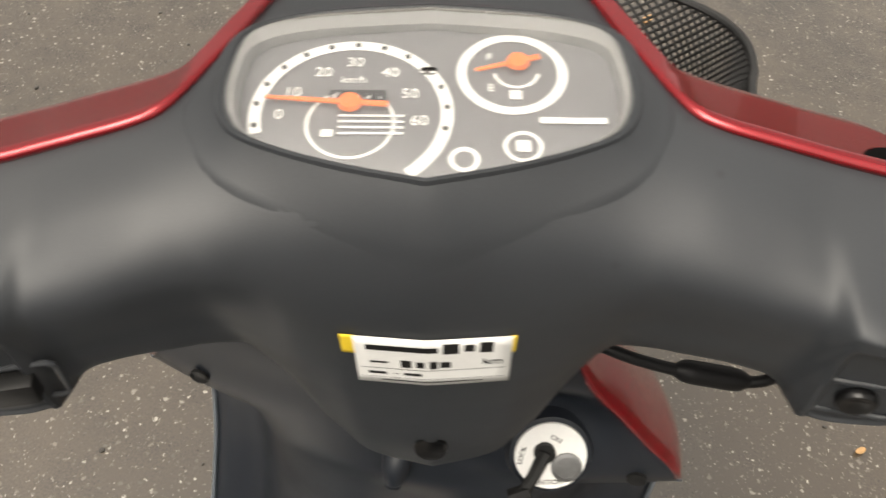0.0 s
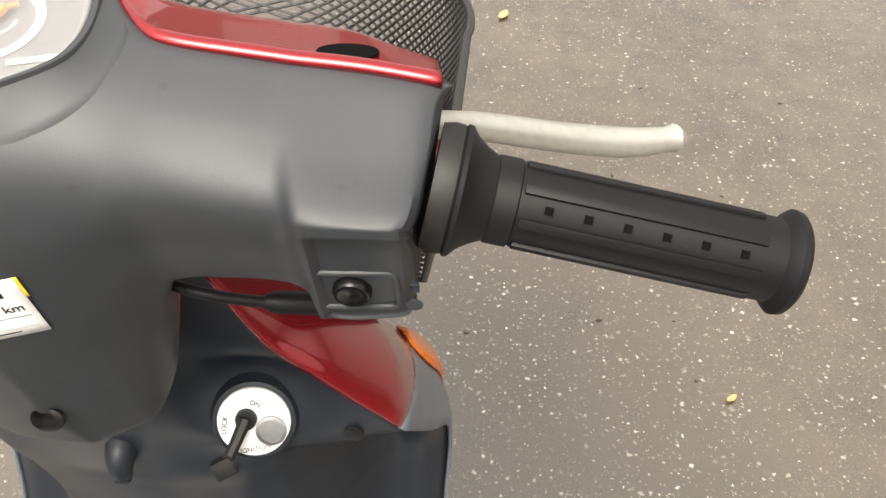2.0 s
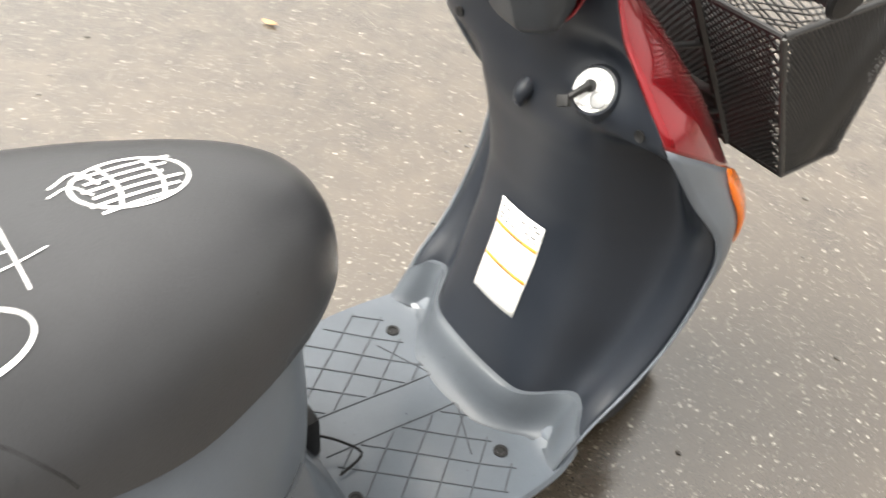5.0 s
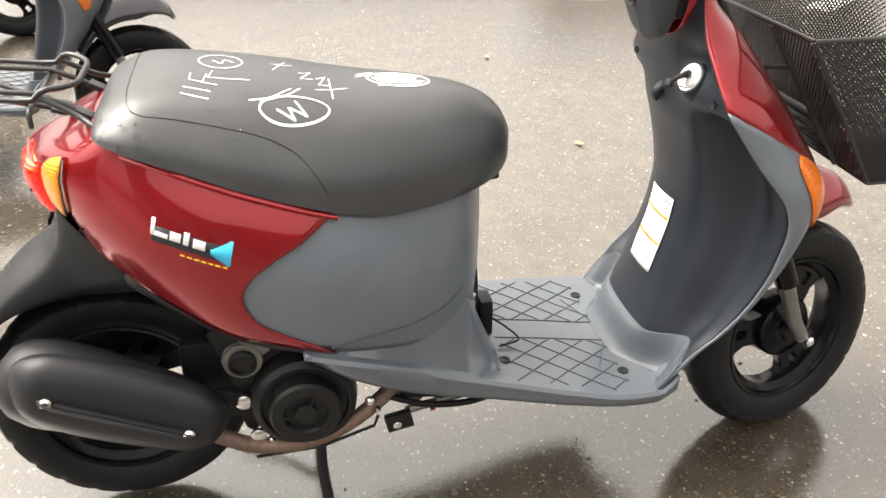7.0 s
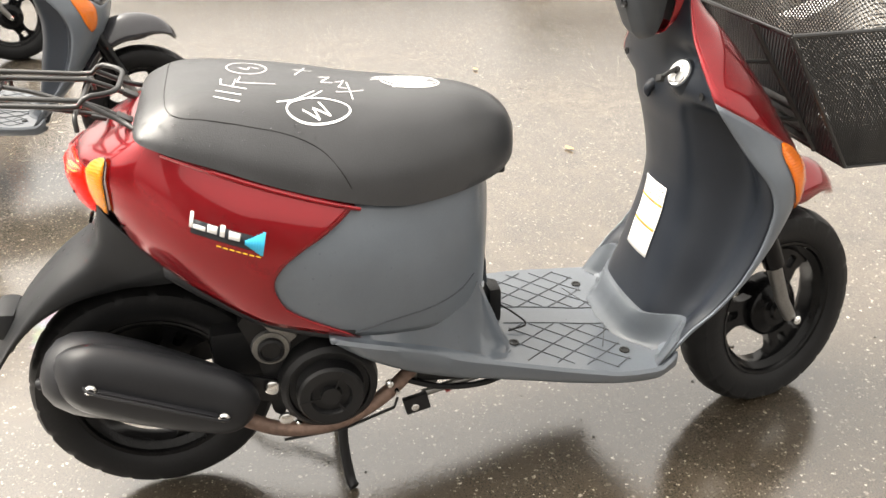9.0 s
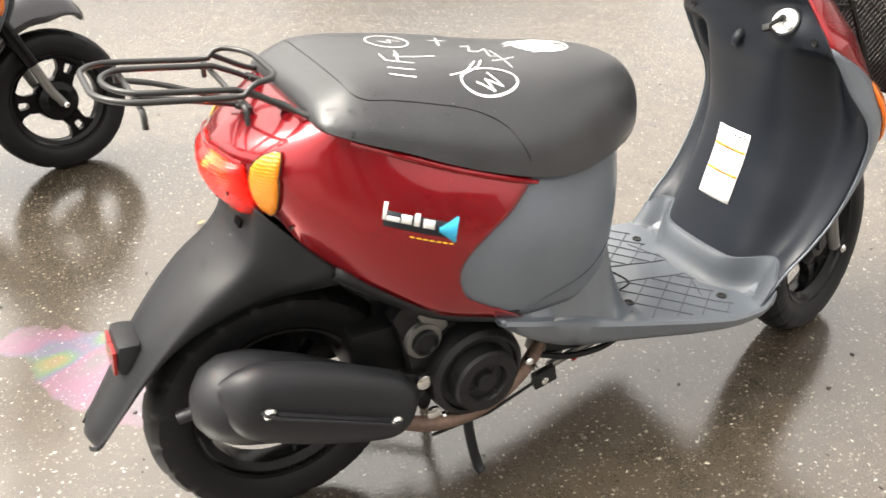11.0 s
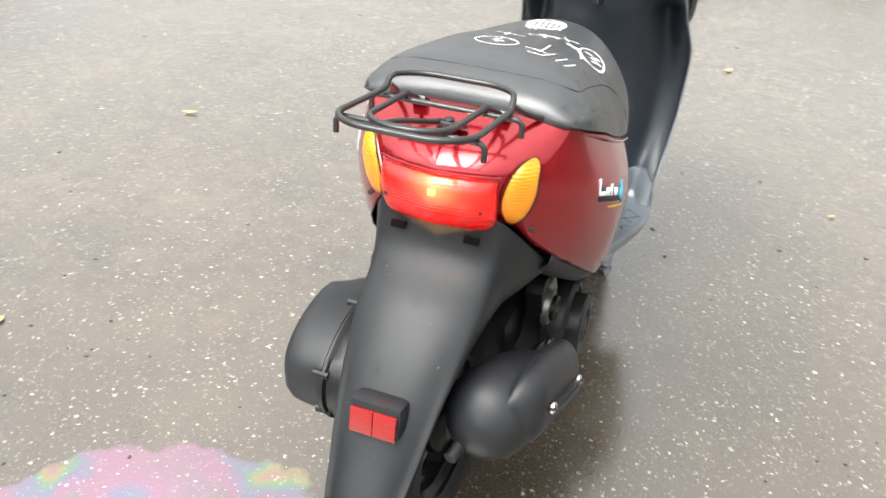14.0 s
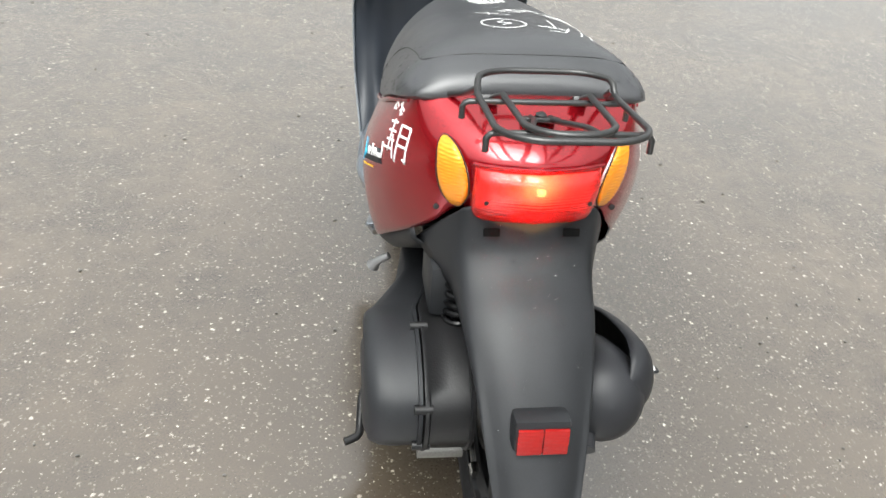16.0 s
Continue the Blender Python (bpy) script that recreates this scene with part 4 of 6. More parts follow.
# ---- lamps at the tail ----
def skin(us, ss, side=1, proud=0.0):
    return [[shell(abs(u), s, side if u >= 0 else -side, proud) for u in us] for s in ss]


us = np.linspace(-1.52, 1.52, 31)
part("lamp_reflector", grid(skin(us * 0.9, np.linspace(0.06, 0.5, 9), 1, 0.0015)), WHITE, scooter)
rows = []
for b in np.linspace(0, 1, 49):
    bulge = 0.00045 * math.sin(b * 88) * ease((0.55 - b) / 0.1) + 0.019 * max(0.0, 1 - abs(2 * b - 0.9) ** 5 * 0.62)
    rows.append([shell(abs(u), 0.56 * b - 0.012, 1 if u >= 0 else -1, 0.002 + bulge * max(0.0, 1 - abs(u / 1.53) ** 7)) for u in us])
tail = part("tail_lamp", grid(rows), RED_LENS, scooter, "lit red tail lamp lens", solid=0.002)
part("lamp_bulb", turned([(0, -0.004), (0.004, -0.003), (0.0055, 0), (0.004, 0.003), (0, 0.004)], Matrix.Translation(shell(0, 0.36, 1, 0.009)), 16), BULB, tail, "glowing tail lamp bulb")
rim_pts = [p for p in skin(us, [0.565], 1, 0.006)[0]]
part("lamp_trim", tube(rim_pts, 0.002, 8), RED, tail)
for sd in (1, -1):
    part("lamp_screw", turned([(0, 0), (0.0026, 0), (0.003, 0.002), (0, 0.002)], Matrix.Translation(shell(1.06, 0.26, sd, 0.019)) @ Matrix.Rotation(radians(90), 4, "X"), 12), INK, tail)
    for nm, mtl, pr, gr in (("indicator_reflector", WHITE, 0.0015, 0.93), ("indicator", AMBER_LENS, 0.010, 1.0)):
        rows = []
        for b in np.linspace(-1, 1, 65):
            rib = 0.00035 * math.sin(b * 62) if mtl is AMBER_LENS else 0.0
            wide = max(0.02, 1 - abs(b) ** 2.4) ** 0.6 * gr
            sm = 0.40 + 0.34 * b * gr
            um = 2.14 + 0.22 * b
            rows.append([shell(um + a * 0.5 * wide, sm, sd, rib + pr * (1 - 0.5 * max(abs(a), abs(b)) ** 4)) for a in np.linspace(-1, 1, 13)])
        ob = part(nm, grid(rows), mtl, scooter, "amber rear turn signal lens" if mtl is AMBER_LENS else "", solid=0.0015)
    edge = [rows[i][0] for i in range(65)] + [rows[i][-1] for i in range(64, -1, -1)]
    part("indicator_seal", tube(edge, 0.001, 6, closed=True), INK, ob)

# ---- rear fender fittings ----
for sd in (1, -1):
    # a black block stands in for the shade in each open slot
    bm = bmesh.new()
    block(bm, Matrix.Translation((sd * 0.051, -0.037, 0.551)) @ Matrix.Rotation(radians(-18), 4, "X"), 0.0105, 0.0022, 0.005, 0.0006)
    part("slot", bm, HOLE_SHADE, fender, "empty plate slot, its shade painted on a black block")
    part("side_screw", turned([(0, 0), (0.0036, 0), (0.004, 0.002), (0, 0.0025)], Matrix.Translation(shell(2.85, 0.13, sd, 0.001)) @ Matrix.Rotation(radians(70), 4, "X"), 12), INK, body_shell)
bm = bmesh.new()
block(bm, Matrix.Translation((0, -0.200, 0.373)) @ Matrix.Rotation(radians(-6), 4, "X"), 0.036, 0.017, 0.024, 0.011)
holder = part("reflector_holder", bm, BLACK_PLASTIC, fender)
for sd in (1, -1):
    bm = bmesh.new()
    block(bm, Matrix.Translation((sd * 0.0158, -0.2195, 0.371)) @ Matrix.Rotation(radians(-6), 4, "X"), 0.0153, 0.0025, 0.0175, 0.001)
    part("reflector", bm, REFLEX, holder, "red square reflector")

# ---- rear rack ----
rack = new("rear_rack")
rack.parent = scooter
tagged(rack, label="black tubular steel rear rack")
ZR = 0.745


def stadium(w, y0, y1, z, r, n=8):
    pts = []
    for cx, cy, q0 in ((w - r, y1 - r, 0), (-w + r, y1 - r, 90), (-w + r, y0 + r, 180), (w - r, y0 + r, 270)):
        for k in range(n + 1):
            q = radians(q0 + 90 * k / n)
            pts.append(Vector((cx + r * math.cos(q), cy + r * math.sin(q), z)))
    return pts


def slope(y):
    """The rack's plane rises towards the rear."""
    return ZR - 0.115 * max(0.0, y + 0.18)


def raised(p):
    return Vector((p.x, p.y, slope(p.y) + 0.016 * ease((p.y + 0.022) / 0.02)))


loop = []
raw = stadium(0.082, -0.182, 0.032, ZR, 0.05)
for a, b in zip(raw, raw[1:] + raw[:1]):
    loop += [a.lerp(b, k / 6) for k in range(6)] if (b - a).length > 0.03 else [a]
part("outer_loop", tube([raised(p) for p in loop], 0.0039, 10, closed=True), WIRE, rack)
u_in = [(0.056, 0.03, 0.700), (0.054, 0.012, 0.711), (0.052, -0.02, slope(-0.02)), (0.05, -0.11, slope(-0.11))] + [(0.05 * math.cos(q), -0.122 - 0.042 * math.sin(q), slope(-0.122 - 0.042 * math.sin(q))) for q in np.linspace(0.25, math.pi - 0.25, 12)] + [(-0.05, -0.11, slope(-0.11)), (-0.052, -0.02, slope(-0.02)), (-0.054, 0.012, 0.711), (-0.056, 0.03, 0.700)]
part("inner_loop", tube(u_in, 0.0039, 10), WIRE, rack)
for yy, w in ((-0.022, 0.0985), (-0.136, 0.0895)):
    z = slope(yy) - 0.008
    pts = [(-w, yy, z - 0.021), (-w, yy, z - 0.006), (-w + 0.003, yy, z - 0.002), (-w + 0.007, yy, z), (w - 0.007, yy, z), (w - 0.003, yy, z - 0.002), (w, yy, z - 0.006), (w, yy, z - 0.021)]
    part("hook_bar", tube(pts, 0.0036, 10), WIRE, rack)
for sd in (1, -1):
    part("strut", tube(curve_pts([(sd * 0.034, -0.136, slope(-0.136) - 0.009), (sd * 0.030, -0.09, 0.719), (sd * 0.014, -0.03, 0.699), (sd * 0.012, -0.002, 0.691)], 14), 0.0037, 10), WIRE, rack)
    part("mount_arm", tube(curve_pts([(sd * 0.080, -0.012, slope(-0.012) + 0.006), (sd * 0.088, 0.03, 0.708), (sd * 0.104, 0.052, 0.697)], 12), 0.0039, 10), WIRE, rack)
    bm = bmesh.new()
    block(bm, Matrix.Translation((sd * 0.057, 0.036, 0.698)) @ Matrix.Rotation(radians(-30), 4, "X"), 0.011, 0.012, 0.004, 0.002)
    part("mount_foot", bm, WIRE, rack)
bm = bmesh.new()
block(bm, Matrix.Translation((0, -0.004, 0.690)) @ Matrix.Rotation(radians(-18), 4, "X"), 0.022, 0.011, 0.003, 0.002)
turned([(0, 0.0), (0.007, 0.0), (0.007, 0.004), (0.004, 0.006), (0, 0.006)], Matrix.Translation((0, -0.005, 0.693)), 14, bm)
part("mount_foot", bm, WIRE, rack)

# ---- front basket: a diamond wire mesh in a frame ----
basket = new("front_basket")
basket.parent = scooter
tagged(basket, label="black wire-mesh front basket")


def lattice(fn, w, h, cell, r, keep=None):
    """Two families of slanting strands over a panel of w by h, laid on fn(a, b)."""
    bm = bmesh.new()
    slope = 1.35
    for fam in (1, -1):
        x = -h / slope
        while x < w + h / slope:
            pts = []
            for k in range(13):
                b = h * k / 12
                a = x + fam * b / slope if fam > 0 else x + h / slope - b / slope - h / slope + h / slope
                if -1e-6 <= a <= w + 1e-6:
                    pts.append((a, b))
            if len(pts) > 1:
                line = [fn(a / w, b / h) for a, b in pts]
                tube(line, r, 4, bm)
            x += cell
    return bm


def rim_pt(q, v):
    """v: 0 at the top, 1 at the bottom."""
    qq = q if q <= 0.5 else 1 - q
    k = qq / 0.5
    if k < 0.55:
        x, d = 0.186 + 0.004 * k, 0.205 * k / 0.55
    else:
        g = (k - 0.55) / 0.45 * math.pi / 2
        x, d = 0.19 * math.cos(g) ** 0.62, 0.205 + 0.105 * math.sin(g) ** 0.75
    x = x if q <= 0.5 else -x
    top = Vector((x, 0.982 + d, 0.777))
    low = Vector((x * 0.86, 1.137 + d * 0.45, 0.548))
    return top.lerp(low, v)


part("mesh_wall", lattice(lambda a, b: rim_pt(a, b), 0.86, 0.27, 0.0078, 0.0014), WIRE, basket)
part("mesh_back", lattice(lambda a, b: Vector((0.186, 0.982, 0.777)).lerp(Vector((0.16, 1.137, 0.548)), b).lerp(Vector((-0.186, 0.982, 0.777)).lerp(Vector((-0.16, 1.137, 0.548)), b), a), 0.35, 0.27, 0.0078, 0.0014), WIRE, basket)
part("mesh_floor", lattice(lambda a, b: rim_pt(0.5 * b, 1).lerp(rim_pt(1 - 0.5 * b, 1), a) if b < 0.999 else rim_pt(0.5, 1), 0.32, 0.14, 0.0078, 0.00122), WIRE, basket)
for v, r in ((0, 0.0035), (1, 0.003)):
    pts = [rim_pt(q, v) for q in np.linspace(0, 1, 70)]
    part("rim_bar", tube(pts + [pts[0]], r, 8), WIRE, basket)
for sd in (1, -1):
    part("corner_post", tube([Vector((sd * 0.186, 0.982, 0.777)), Vector((sd * 0.16, 1.137, 0.548))], 0.0035, 8), WIRE, basket)
    bm = bmesh.new()
    tube([(sd * 0.085, 0.98, 0.775), (sd * 0.08, 1.135, 0.548)], 0.005, 6, bm)
    part("back_stay", bm, WIRE, basket)
for k in range(4):
    v = 0.62 + 0.1 * k
    p = Vector((0.082, 0.982, 0.777)).lerp(Vector((0.08, 1.137, 0.548)), v)
    bm = bmesh.new()
    block(bm, Matrix.Translation((0, p.y - 0.004, p.z)) @ Matrix.Rotation(radians(-34), 4, "X"), 0.082, 0.0035, 0.005, 0.001)
    part("back_slat", bm, WIRE, basket)
for sd in (1, -1):
    for v, yb, zb in ((0.3, 0.985, 0.71), (0.75, 1.05, 0.61)):
        p = Vector((sd * 0.083, 0.982, 0.777)).lerp(Vector((sd * 0.08, 1.137, 0.548)), v)
        part("bracket", tube([p, (sd * 0.07, yb, zb)], 0.004, 8), WIRE, basket)

# ---- front turn signals ----
for sd in (1, -1):
    rows = []
    for b in np.linspace(-1, 1, 21):
        wide = max(0.03, 1 - abs(b) ** 2.2) ** 0.6
        z = 0.545 + 0.058 * b
        qm = 0.40 - 0.03 * b
        rows.append([outer(qm + a * 0.15 * wide, z, sd, 0.002 + 0.007 * max(0, 1 - max(a * a, b * b)) ** 0.6) for a in np.linspace(-1, 1, 13)])
    part("front_indicator", grid(rows), FRONT_LENS, scooter, "orange front turn signal lens", solid=0.002)

# ---- inner leg shield fittings ----
shield = bpy.data.objects["inner_leg_shield"]
nrm = Vector((0.14, -0.84, 0.50)).normalized()
LOCK = Matrix.Translation(Vector((0.0880, 0.8635, 0.7055))) @ nrm.to_track_quat("Z", "Y").to_matrix().to_4x4()
part("ignition_lock", turned([(0.0, -0.03), (0.032, -0.028), (0.028, -0.012), (0.0245, -0.002), (0.0235, 0.001), (0.0215, 0.0015), (0.0, 0.0015)], LOCK, 36), GREY_DARK, shield)
disc = part("lock_plate", turned([(0.0, 0.0016), (0.0208, 0.0016), (0.0205, 0.0032), (0.0, 0.0032)], LOCK, 40), WHITE, shield, "white round ignition lock plate")
part("lock_cap", turned([(0.0, 0.0032), (0.0088, 0.0032), (0.0088, 0.0052), (0.0072, 0.0056), (0.007, 0.0045), (0.0, 0.0048)], LOCK @ Matrix.Translation((0.0095, -0.0055, 0)), 28), STEEL, disc, "round silver lock cap")
part("key_barrel", turned([(0, 0.003), (0.0062, 0.003), (0.006, 0.0065), (0, 0.0065)], LOCK @ Matrix.Translation((-0.004, 0.0025, 0)), 20), INK, disc)
bm = bmesh.new()
tube([LOCK @ Vector((-0.004, 0.003, 0.006)), LOCK @ Vector((-0.0095, -0.008, 0.012)), LOCK @ Vector((-0.015, -0.018, 0.015))], [0.0042, 0.0036, 0.0036], 8, bm)
block(bm, LOCK @ Matrix.Translation((-0.0162, -0.0205, 0.0155)) @ Matrix.Rotation(radians(25), 4, "Z"), 0.0062, 0.0055, 0.004, 0.0012)
part("key", bm, INK, disc, "black plastic ignition key left in the lock")
words("LOCK", 0.0042, LOCK @ Matrix.Translation((-0.0165, -0.001, 0.0033)) @ Matrix.Rotation(radians(80), 4, "Z"), INK, disc, "lettering")
words("ON", 0.0042, LOCK @ Matrix.Translation((0.0015, 0.011, 0.0033)) @ Matrix.Rotation(radians(-25), 4, "Z"), INK, disc, "lettering")
words("IGNITION", 0.004, LOCK @ Matrix.Translation((0.0, -0.0165, 0.0033)) @ Matrix.Rotation(radians(8), 4, "Z"), INK, disc, "lettering")

bm = bmesh.new()
tube(curve_pts([(0.0, 0.870, 0.664), (0.0, 0.861, 0.661), (0.0, 0.856, 0.655), (0.0, 0.856, 0.648), (0.0, 0.853, 0.644)], 16), [spl([(0, 0.011), (0.5, 0.008), (1, 0.005)], i / 15) for i in range(16)], 12, bm)
part("bag_hook", bm, GREY_DARK, shield, "dark plastic bag hook")
for sx, sz in ((-0.135, 0.684), (0.147, 0.683)):
    p = inner(sx / 0.171, sz)
    part("screw_hole", turned([(0, 0), (0.006, 0), (0.006, 0.002), (0.0045, 0.001), (0, 0.001)], Matrix.Translation(p + Vector((0, -0.001, 0))) @ Matrix.Rotation(radians(90), 4, "X"), 14), INK, shield)
# warning label on the tunnel
rows = [[inner((x + 0.003) / spl(SHIELD, z)[0], z, 0.0022) for x in np.linspace(-0.037, 0.037, 9)] for z in np.linspace(0.356, 0.487, 13)]
label = part("warning_label", grid(rows), WHITE, shield, "white paper warning label with orange stripes", solid=0.0004)


def label_bar(x0, x1, z0, z1, mtl, nm, pr=0.003):
    r = [[inner((x + 0.003) / spl(SHIELD, z)[0], z, pr) for x in np.linspace(x0, x1, 8)] for z in (z0, z1)]
    return part(nm, grid(r), mtl, label, solid=0.0003)


label_bar(-0.036, 0.036, 0.449, 0.454, ORANGE_INK, "stripe")
label_bar(-0.036, 0.036, 0.404, 0.409, ORANGE_INK, "stripe")
rng = random.Random(5)
for z in (0.482, 0.477, 0.472, 0.467, 0.4615):
    x = -0.033
    while x < 0.03:
        w = rng.uniform(0.003, 0.009)
        if rng.random() < 0.6:
            label_bar(x, min(0.034, x + w), z - 0.0012, z + 0.0008, INK, "print_bar")
        x += w + 0.004
for z in (0.4515, 0.4065):
    label_bar(-0.012, 0.014, z - 0.0006, z + 0.0006, INK, "print_bar", 0.0036)
for k in range(7):
    label_bar(-0.032, 0.03 - 0.004 * (k % 3), 0.441 - 0.0045 * k, 0.4416 - 0.0045 * k, GREY_LIGHT, "print_bar")

# ---- footboard relief: ribs between the diamonds, bolts and the raised toe rim ----
def floor_z(x, y):
    xe, zb, ze, zf = spl(FLOOR, y)
    k = 1 - abs(x) / (xe - 0.004)
    return ze + (zf - ze) * min(1, max(0, k) * 3)


GROOVE = material("dark_groove", (0.04, 0.045, 0.052), 0.6, 0, 0, 0.1, 0.1, 700, 0.1)


def groove(a, b):
    pts = [Vector(a).lerp(Vector(b), k / 8) for k in range(9)]
    pts = [Vector((p.x, p.y, floor_z(p.x, p.y) + 0.0006)) for p in pts]
    return part("groove", tube(pts, 0.001, 6), GROOVE, floor)


for sd in (1, -1):
    x0, x1, y0, y1 = 0.03, 0.15, 0.61, 0.80
    st = 0.048
    c = -0.4
    while c < 0.4:
        for slope in (0.8, -0.8):
            ends = []
            for k in range(61):
                y = y0 + (y1 - y0) * k / 60
                x = x0 + (x1 - x0) / 2 + slope * (y - 0.705) + c
                lim = x1 + 0.028 * (y - 0.62) / 0.18
                if x0 <= x <= lim:
                    ends.append((x, y))
            if len(ends) > 8:
                (xa, ya), (xb, yb) = ends[0], ends[-1]
                groove((sd * xa, ya, 0), (sd * xb, yb, 0))
        c += st
    groove((sd * 0.028, 0.605, 0), (sd * 0.028, 0.80, 0))
    groove((sd * 0.03, 0.80, 0), (sd * 0.105, 0.765, 0))
    for bx, by in ((0.12, 0.80), (0.094, 0.604), (0.118, 0.582)):
        part("floor_bolt", turned([(0, 0.0), (0.0095, 0.0), (0.009, 0.002), (0.006, 0.0022), (0.0045, 0.0004), (0, 0.0004)], Matrix.Translation((sd * bx, by, floor_z(bx, by) + 0.0006)), 18), INK, floor, "black bolt in the footboard")
# toe rim: a coved band round the foot of the leg shield, spreading into a lobe at each end
# the footboard's grey plastic, colour darkened for the shade on the steep rim
TOE_SHADED = material("toe_rim_shaded_plastic", (0.056, 0.065, 0.076), 0.45, 0, 0, 0.14, 0.1, 600, 0.12, 0.4, 0.4)
rows = []
for x in np.linspace(-0.179, 0.179, 81):
    f = abs(x)
    zt = 0.270 + 0.014 * ease((f - 0.07) / 0.07) - 0.020 * ease((f - 0.155) / 0.024)
    yt = inner(x / spl(SHIELD, zt)[0], zt).y - 0.004
    yb = spl([(0, 0.797), (0.06, 0.803), (0.0925, 0.824), (0.125, 0.853), (0.14, 0.858), (0.155, 0.852), (0.18, 0.838)], f)
    zf = floor_z(min(f, 0.165), min(0.85, yb)) - 0.001
    lobe = ease((f - 0.135) / 0.03)
    r = [Vector((x, yb - 0.010, zf))]
    for g, h in ((0.0, 0.05), (0.2, 0.12), (0.42, 0.30), (0.58, 0.56), (0.72, 0.82), (0.86, 0.96)):
        h += lobe * (g - h) * 0.8
        z = zf + h * (zt - zf)
        y = min(yb + g * (yt - yb), inner(x / spl(SHIELD, z)[0], z).y - 0.006)
        r.append(Vector((x, y, z)))
    r += [Vector((x, yt - 0.003, zt)), Vector((x, yt + 0.006, zt + 0.001)), Vector((x, yt + 0.010, zt - 0.012))]
    rows.append(r)
part("toe_rim", grid(rows), TOE_SHADED, floor, "grey raised toe rim", solid=0.002)

# joint between the under-seat cover and the footboard's tunnel
joint = []
for y, z in ((0.325, 0.366), (0.366, 0.377), (0.41, 0.381), (0.454, 0.383), (0.50, 0.392), (0.53, 0.412)):
    u = min(np.linspace(7, 11.5, 200), key=lambda v: abs(spl(TAIL, v)[1] - y))
    bx, by, zb, tx, ty, tz = spl(TAIL, u)
    joint.append(shell(u, (z - zb) / (tz - zb), 1, -0.0035))
cover = bpy.data.objects["under_seat_cover"]
for sd in (1, -1):
    part("joint", tube(curve_pts([(sd * p.x, p.y, p.z) for p in joint], 30), 0.0013, 6), GROOVE, cover)

# ---- handlebar fittings ----
def on_box(x, s, out=0.0):
    """A frame on the switch panel: x along the bar, y up, z out of the face."""
    p = cowl(x, s)
    ex = (cowl(x + 0.003, s) - cowl(x - 0.003, s)).normalized()
    ez = ex.cross(cowl(x, s - 0.3) - cowl(x, s + 0.3)).normalized()
    ez = ez if ez.y < 0 else -ez
    m = Matrix((ex, ez.cross(ex), ez)).transposed().to_4x4()
    return Matrix.Translation(p + ez * out) @ m


def frame_ring(m, w, h, r, bar_r, dx=0.0, dy=0.0):
    pts = []
    for cx_, cy_, q0 in ((w - r, h - r, 0), (-w + r, h - r, 90), (-w + r, -h + r, 180), (w - r, -h + r, 270)):
        for k in range(5):
            q = radians(q0 + 22.5 * k)
            pts.append(m @ Vector((dx + cx_ + r * math.cos(q), dy + cy_ + r * math.sin(q), 0.0)))
    return tube(pts, bar_r, 8, closed=True)


SW = on_box(0.1555, 6.15)
sw = part("switch_recess", frame_ring(SW, 0.0145, 0.0098, 0.0035, 0.0012), GREY_LIGHT, bar)
part("starter_button", turned([(0, -0.001), (0.0068, -0.001), (0.0068, 0.0022), (0.0060, 0.0036), (0.0048, 0.0038), (0.003, 0.0028), (0, 0.0026)], SW @ Matrix.Translation((-0.001, 0.001, 0)), 28), GLOSS, sw, "round black starter button")
bm = bmesh.new()
block(bm, SW @ Matrix.Translation((0.0205, 0.002, 0.0)), 0.0016, 0.0022, 0.001, 0.0006)
part("panel_screw", bm, GREY_DARK, sw)
part("mould_mark", turned([(0.0022, 0.0), (0.003, 0.0), (0.003, 0.0008), (0.0022, 0.0008)], SW @ Matrix.Translation((0.0195, -0.008, 0)), 16), GREY_LIGHT, sw)
SL = on_box(-0.1535, 6.0)
sl = part("switch_recess", frame_ring(SL, 0.021, 0.0105, 0.0035, 0.0012), GREY_LIGHT, bar)
bm = bmesh.new()
block(bm, SL @ Matrix.Translation((0.006, 0.002, 0.003)), 0.008, 0.006, 0.004, 0.0015)
part("dip_switch", bm, INK, sl)
part("column_screw", turned([(0, 0), (0.0075, 0), (0.007, 0.0016), (0.005, 0.0005), (0, 0.0005)], BAR_TURN @ Matrix.Translation((0, 0.7862, 0.803)) @ Matrix.Rotation(radians(80), 4, "X"), 16), GLOSS, bar)
cable = part("throttle_cable", tube(curve_pts([S(*p) for p in ((0.05, 0.815, 0.856), (0.075, 0.802, 0.852), (0.10, 0.800, 0.843), (0.132, 0.800, 0.834), (0.146, 0.798, 0.843), (0.152, 0.792, 0.875))], 24), 0.0026, 10), RUBBER, bar, "black throttle cable")
part("cable_sleeve", tube(curve_pts([S(0.102, 0.800, 0.8425), S(0.118, 0.800, 0.8385), S(0.134, 0.800, 0.8345)], 10), [0.003, 0.0048, 0.0052, 0.0052, 0.0052, 0.0052, 0.0052, 0.0052, 0.0048, 0.003], 12), RUBBER, cable)
for sd in (1, -1):
    # a flat black disc paints the shade inside each open mirror hole
    part("mirror_hole", turned([(0, 0.0), (0.0095, -0.001), (0.0092, 0.0012), (0.0, 0.0012)], BAR_TURN @ Matrix.Translation((sd * 0.153, 0.8020, 0.9538)) @ Matrix.Rotation(radians(1), 4, "X") @ Matrix.Rotation(radians(sd * 8.5), 4, "Y") @ Matrix.Diagonal((1.15, 0.52, 1, 1)), 24), HOLE_SHADE, bar, "empty mirror hole, its shade painted as a black disc")

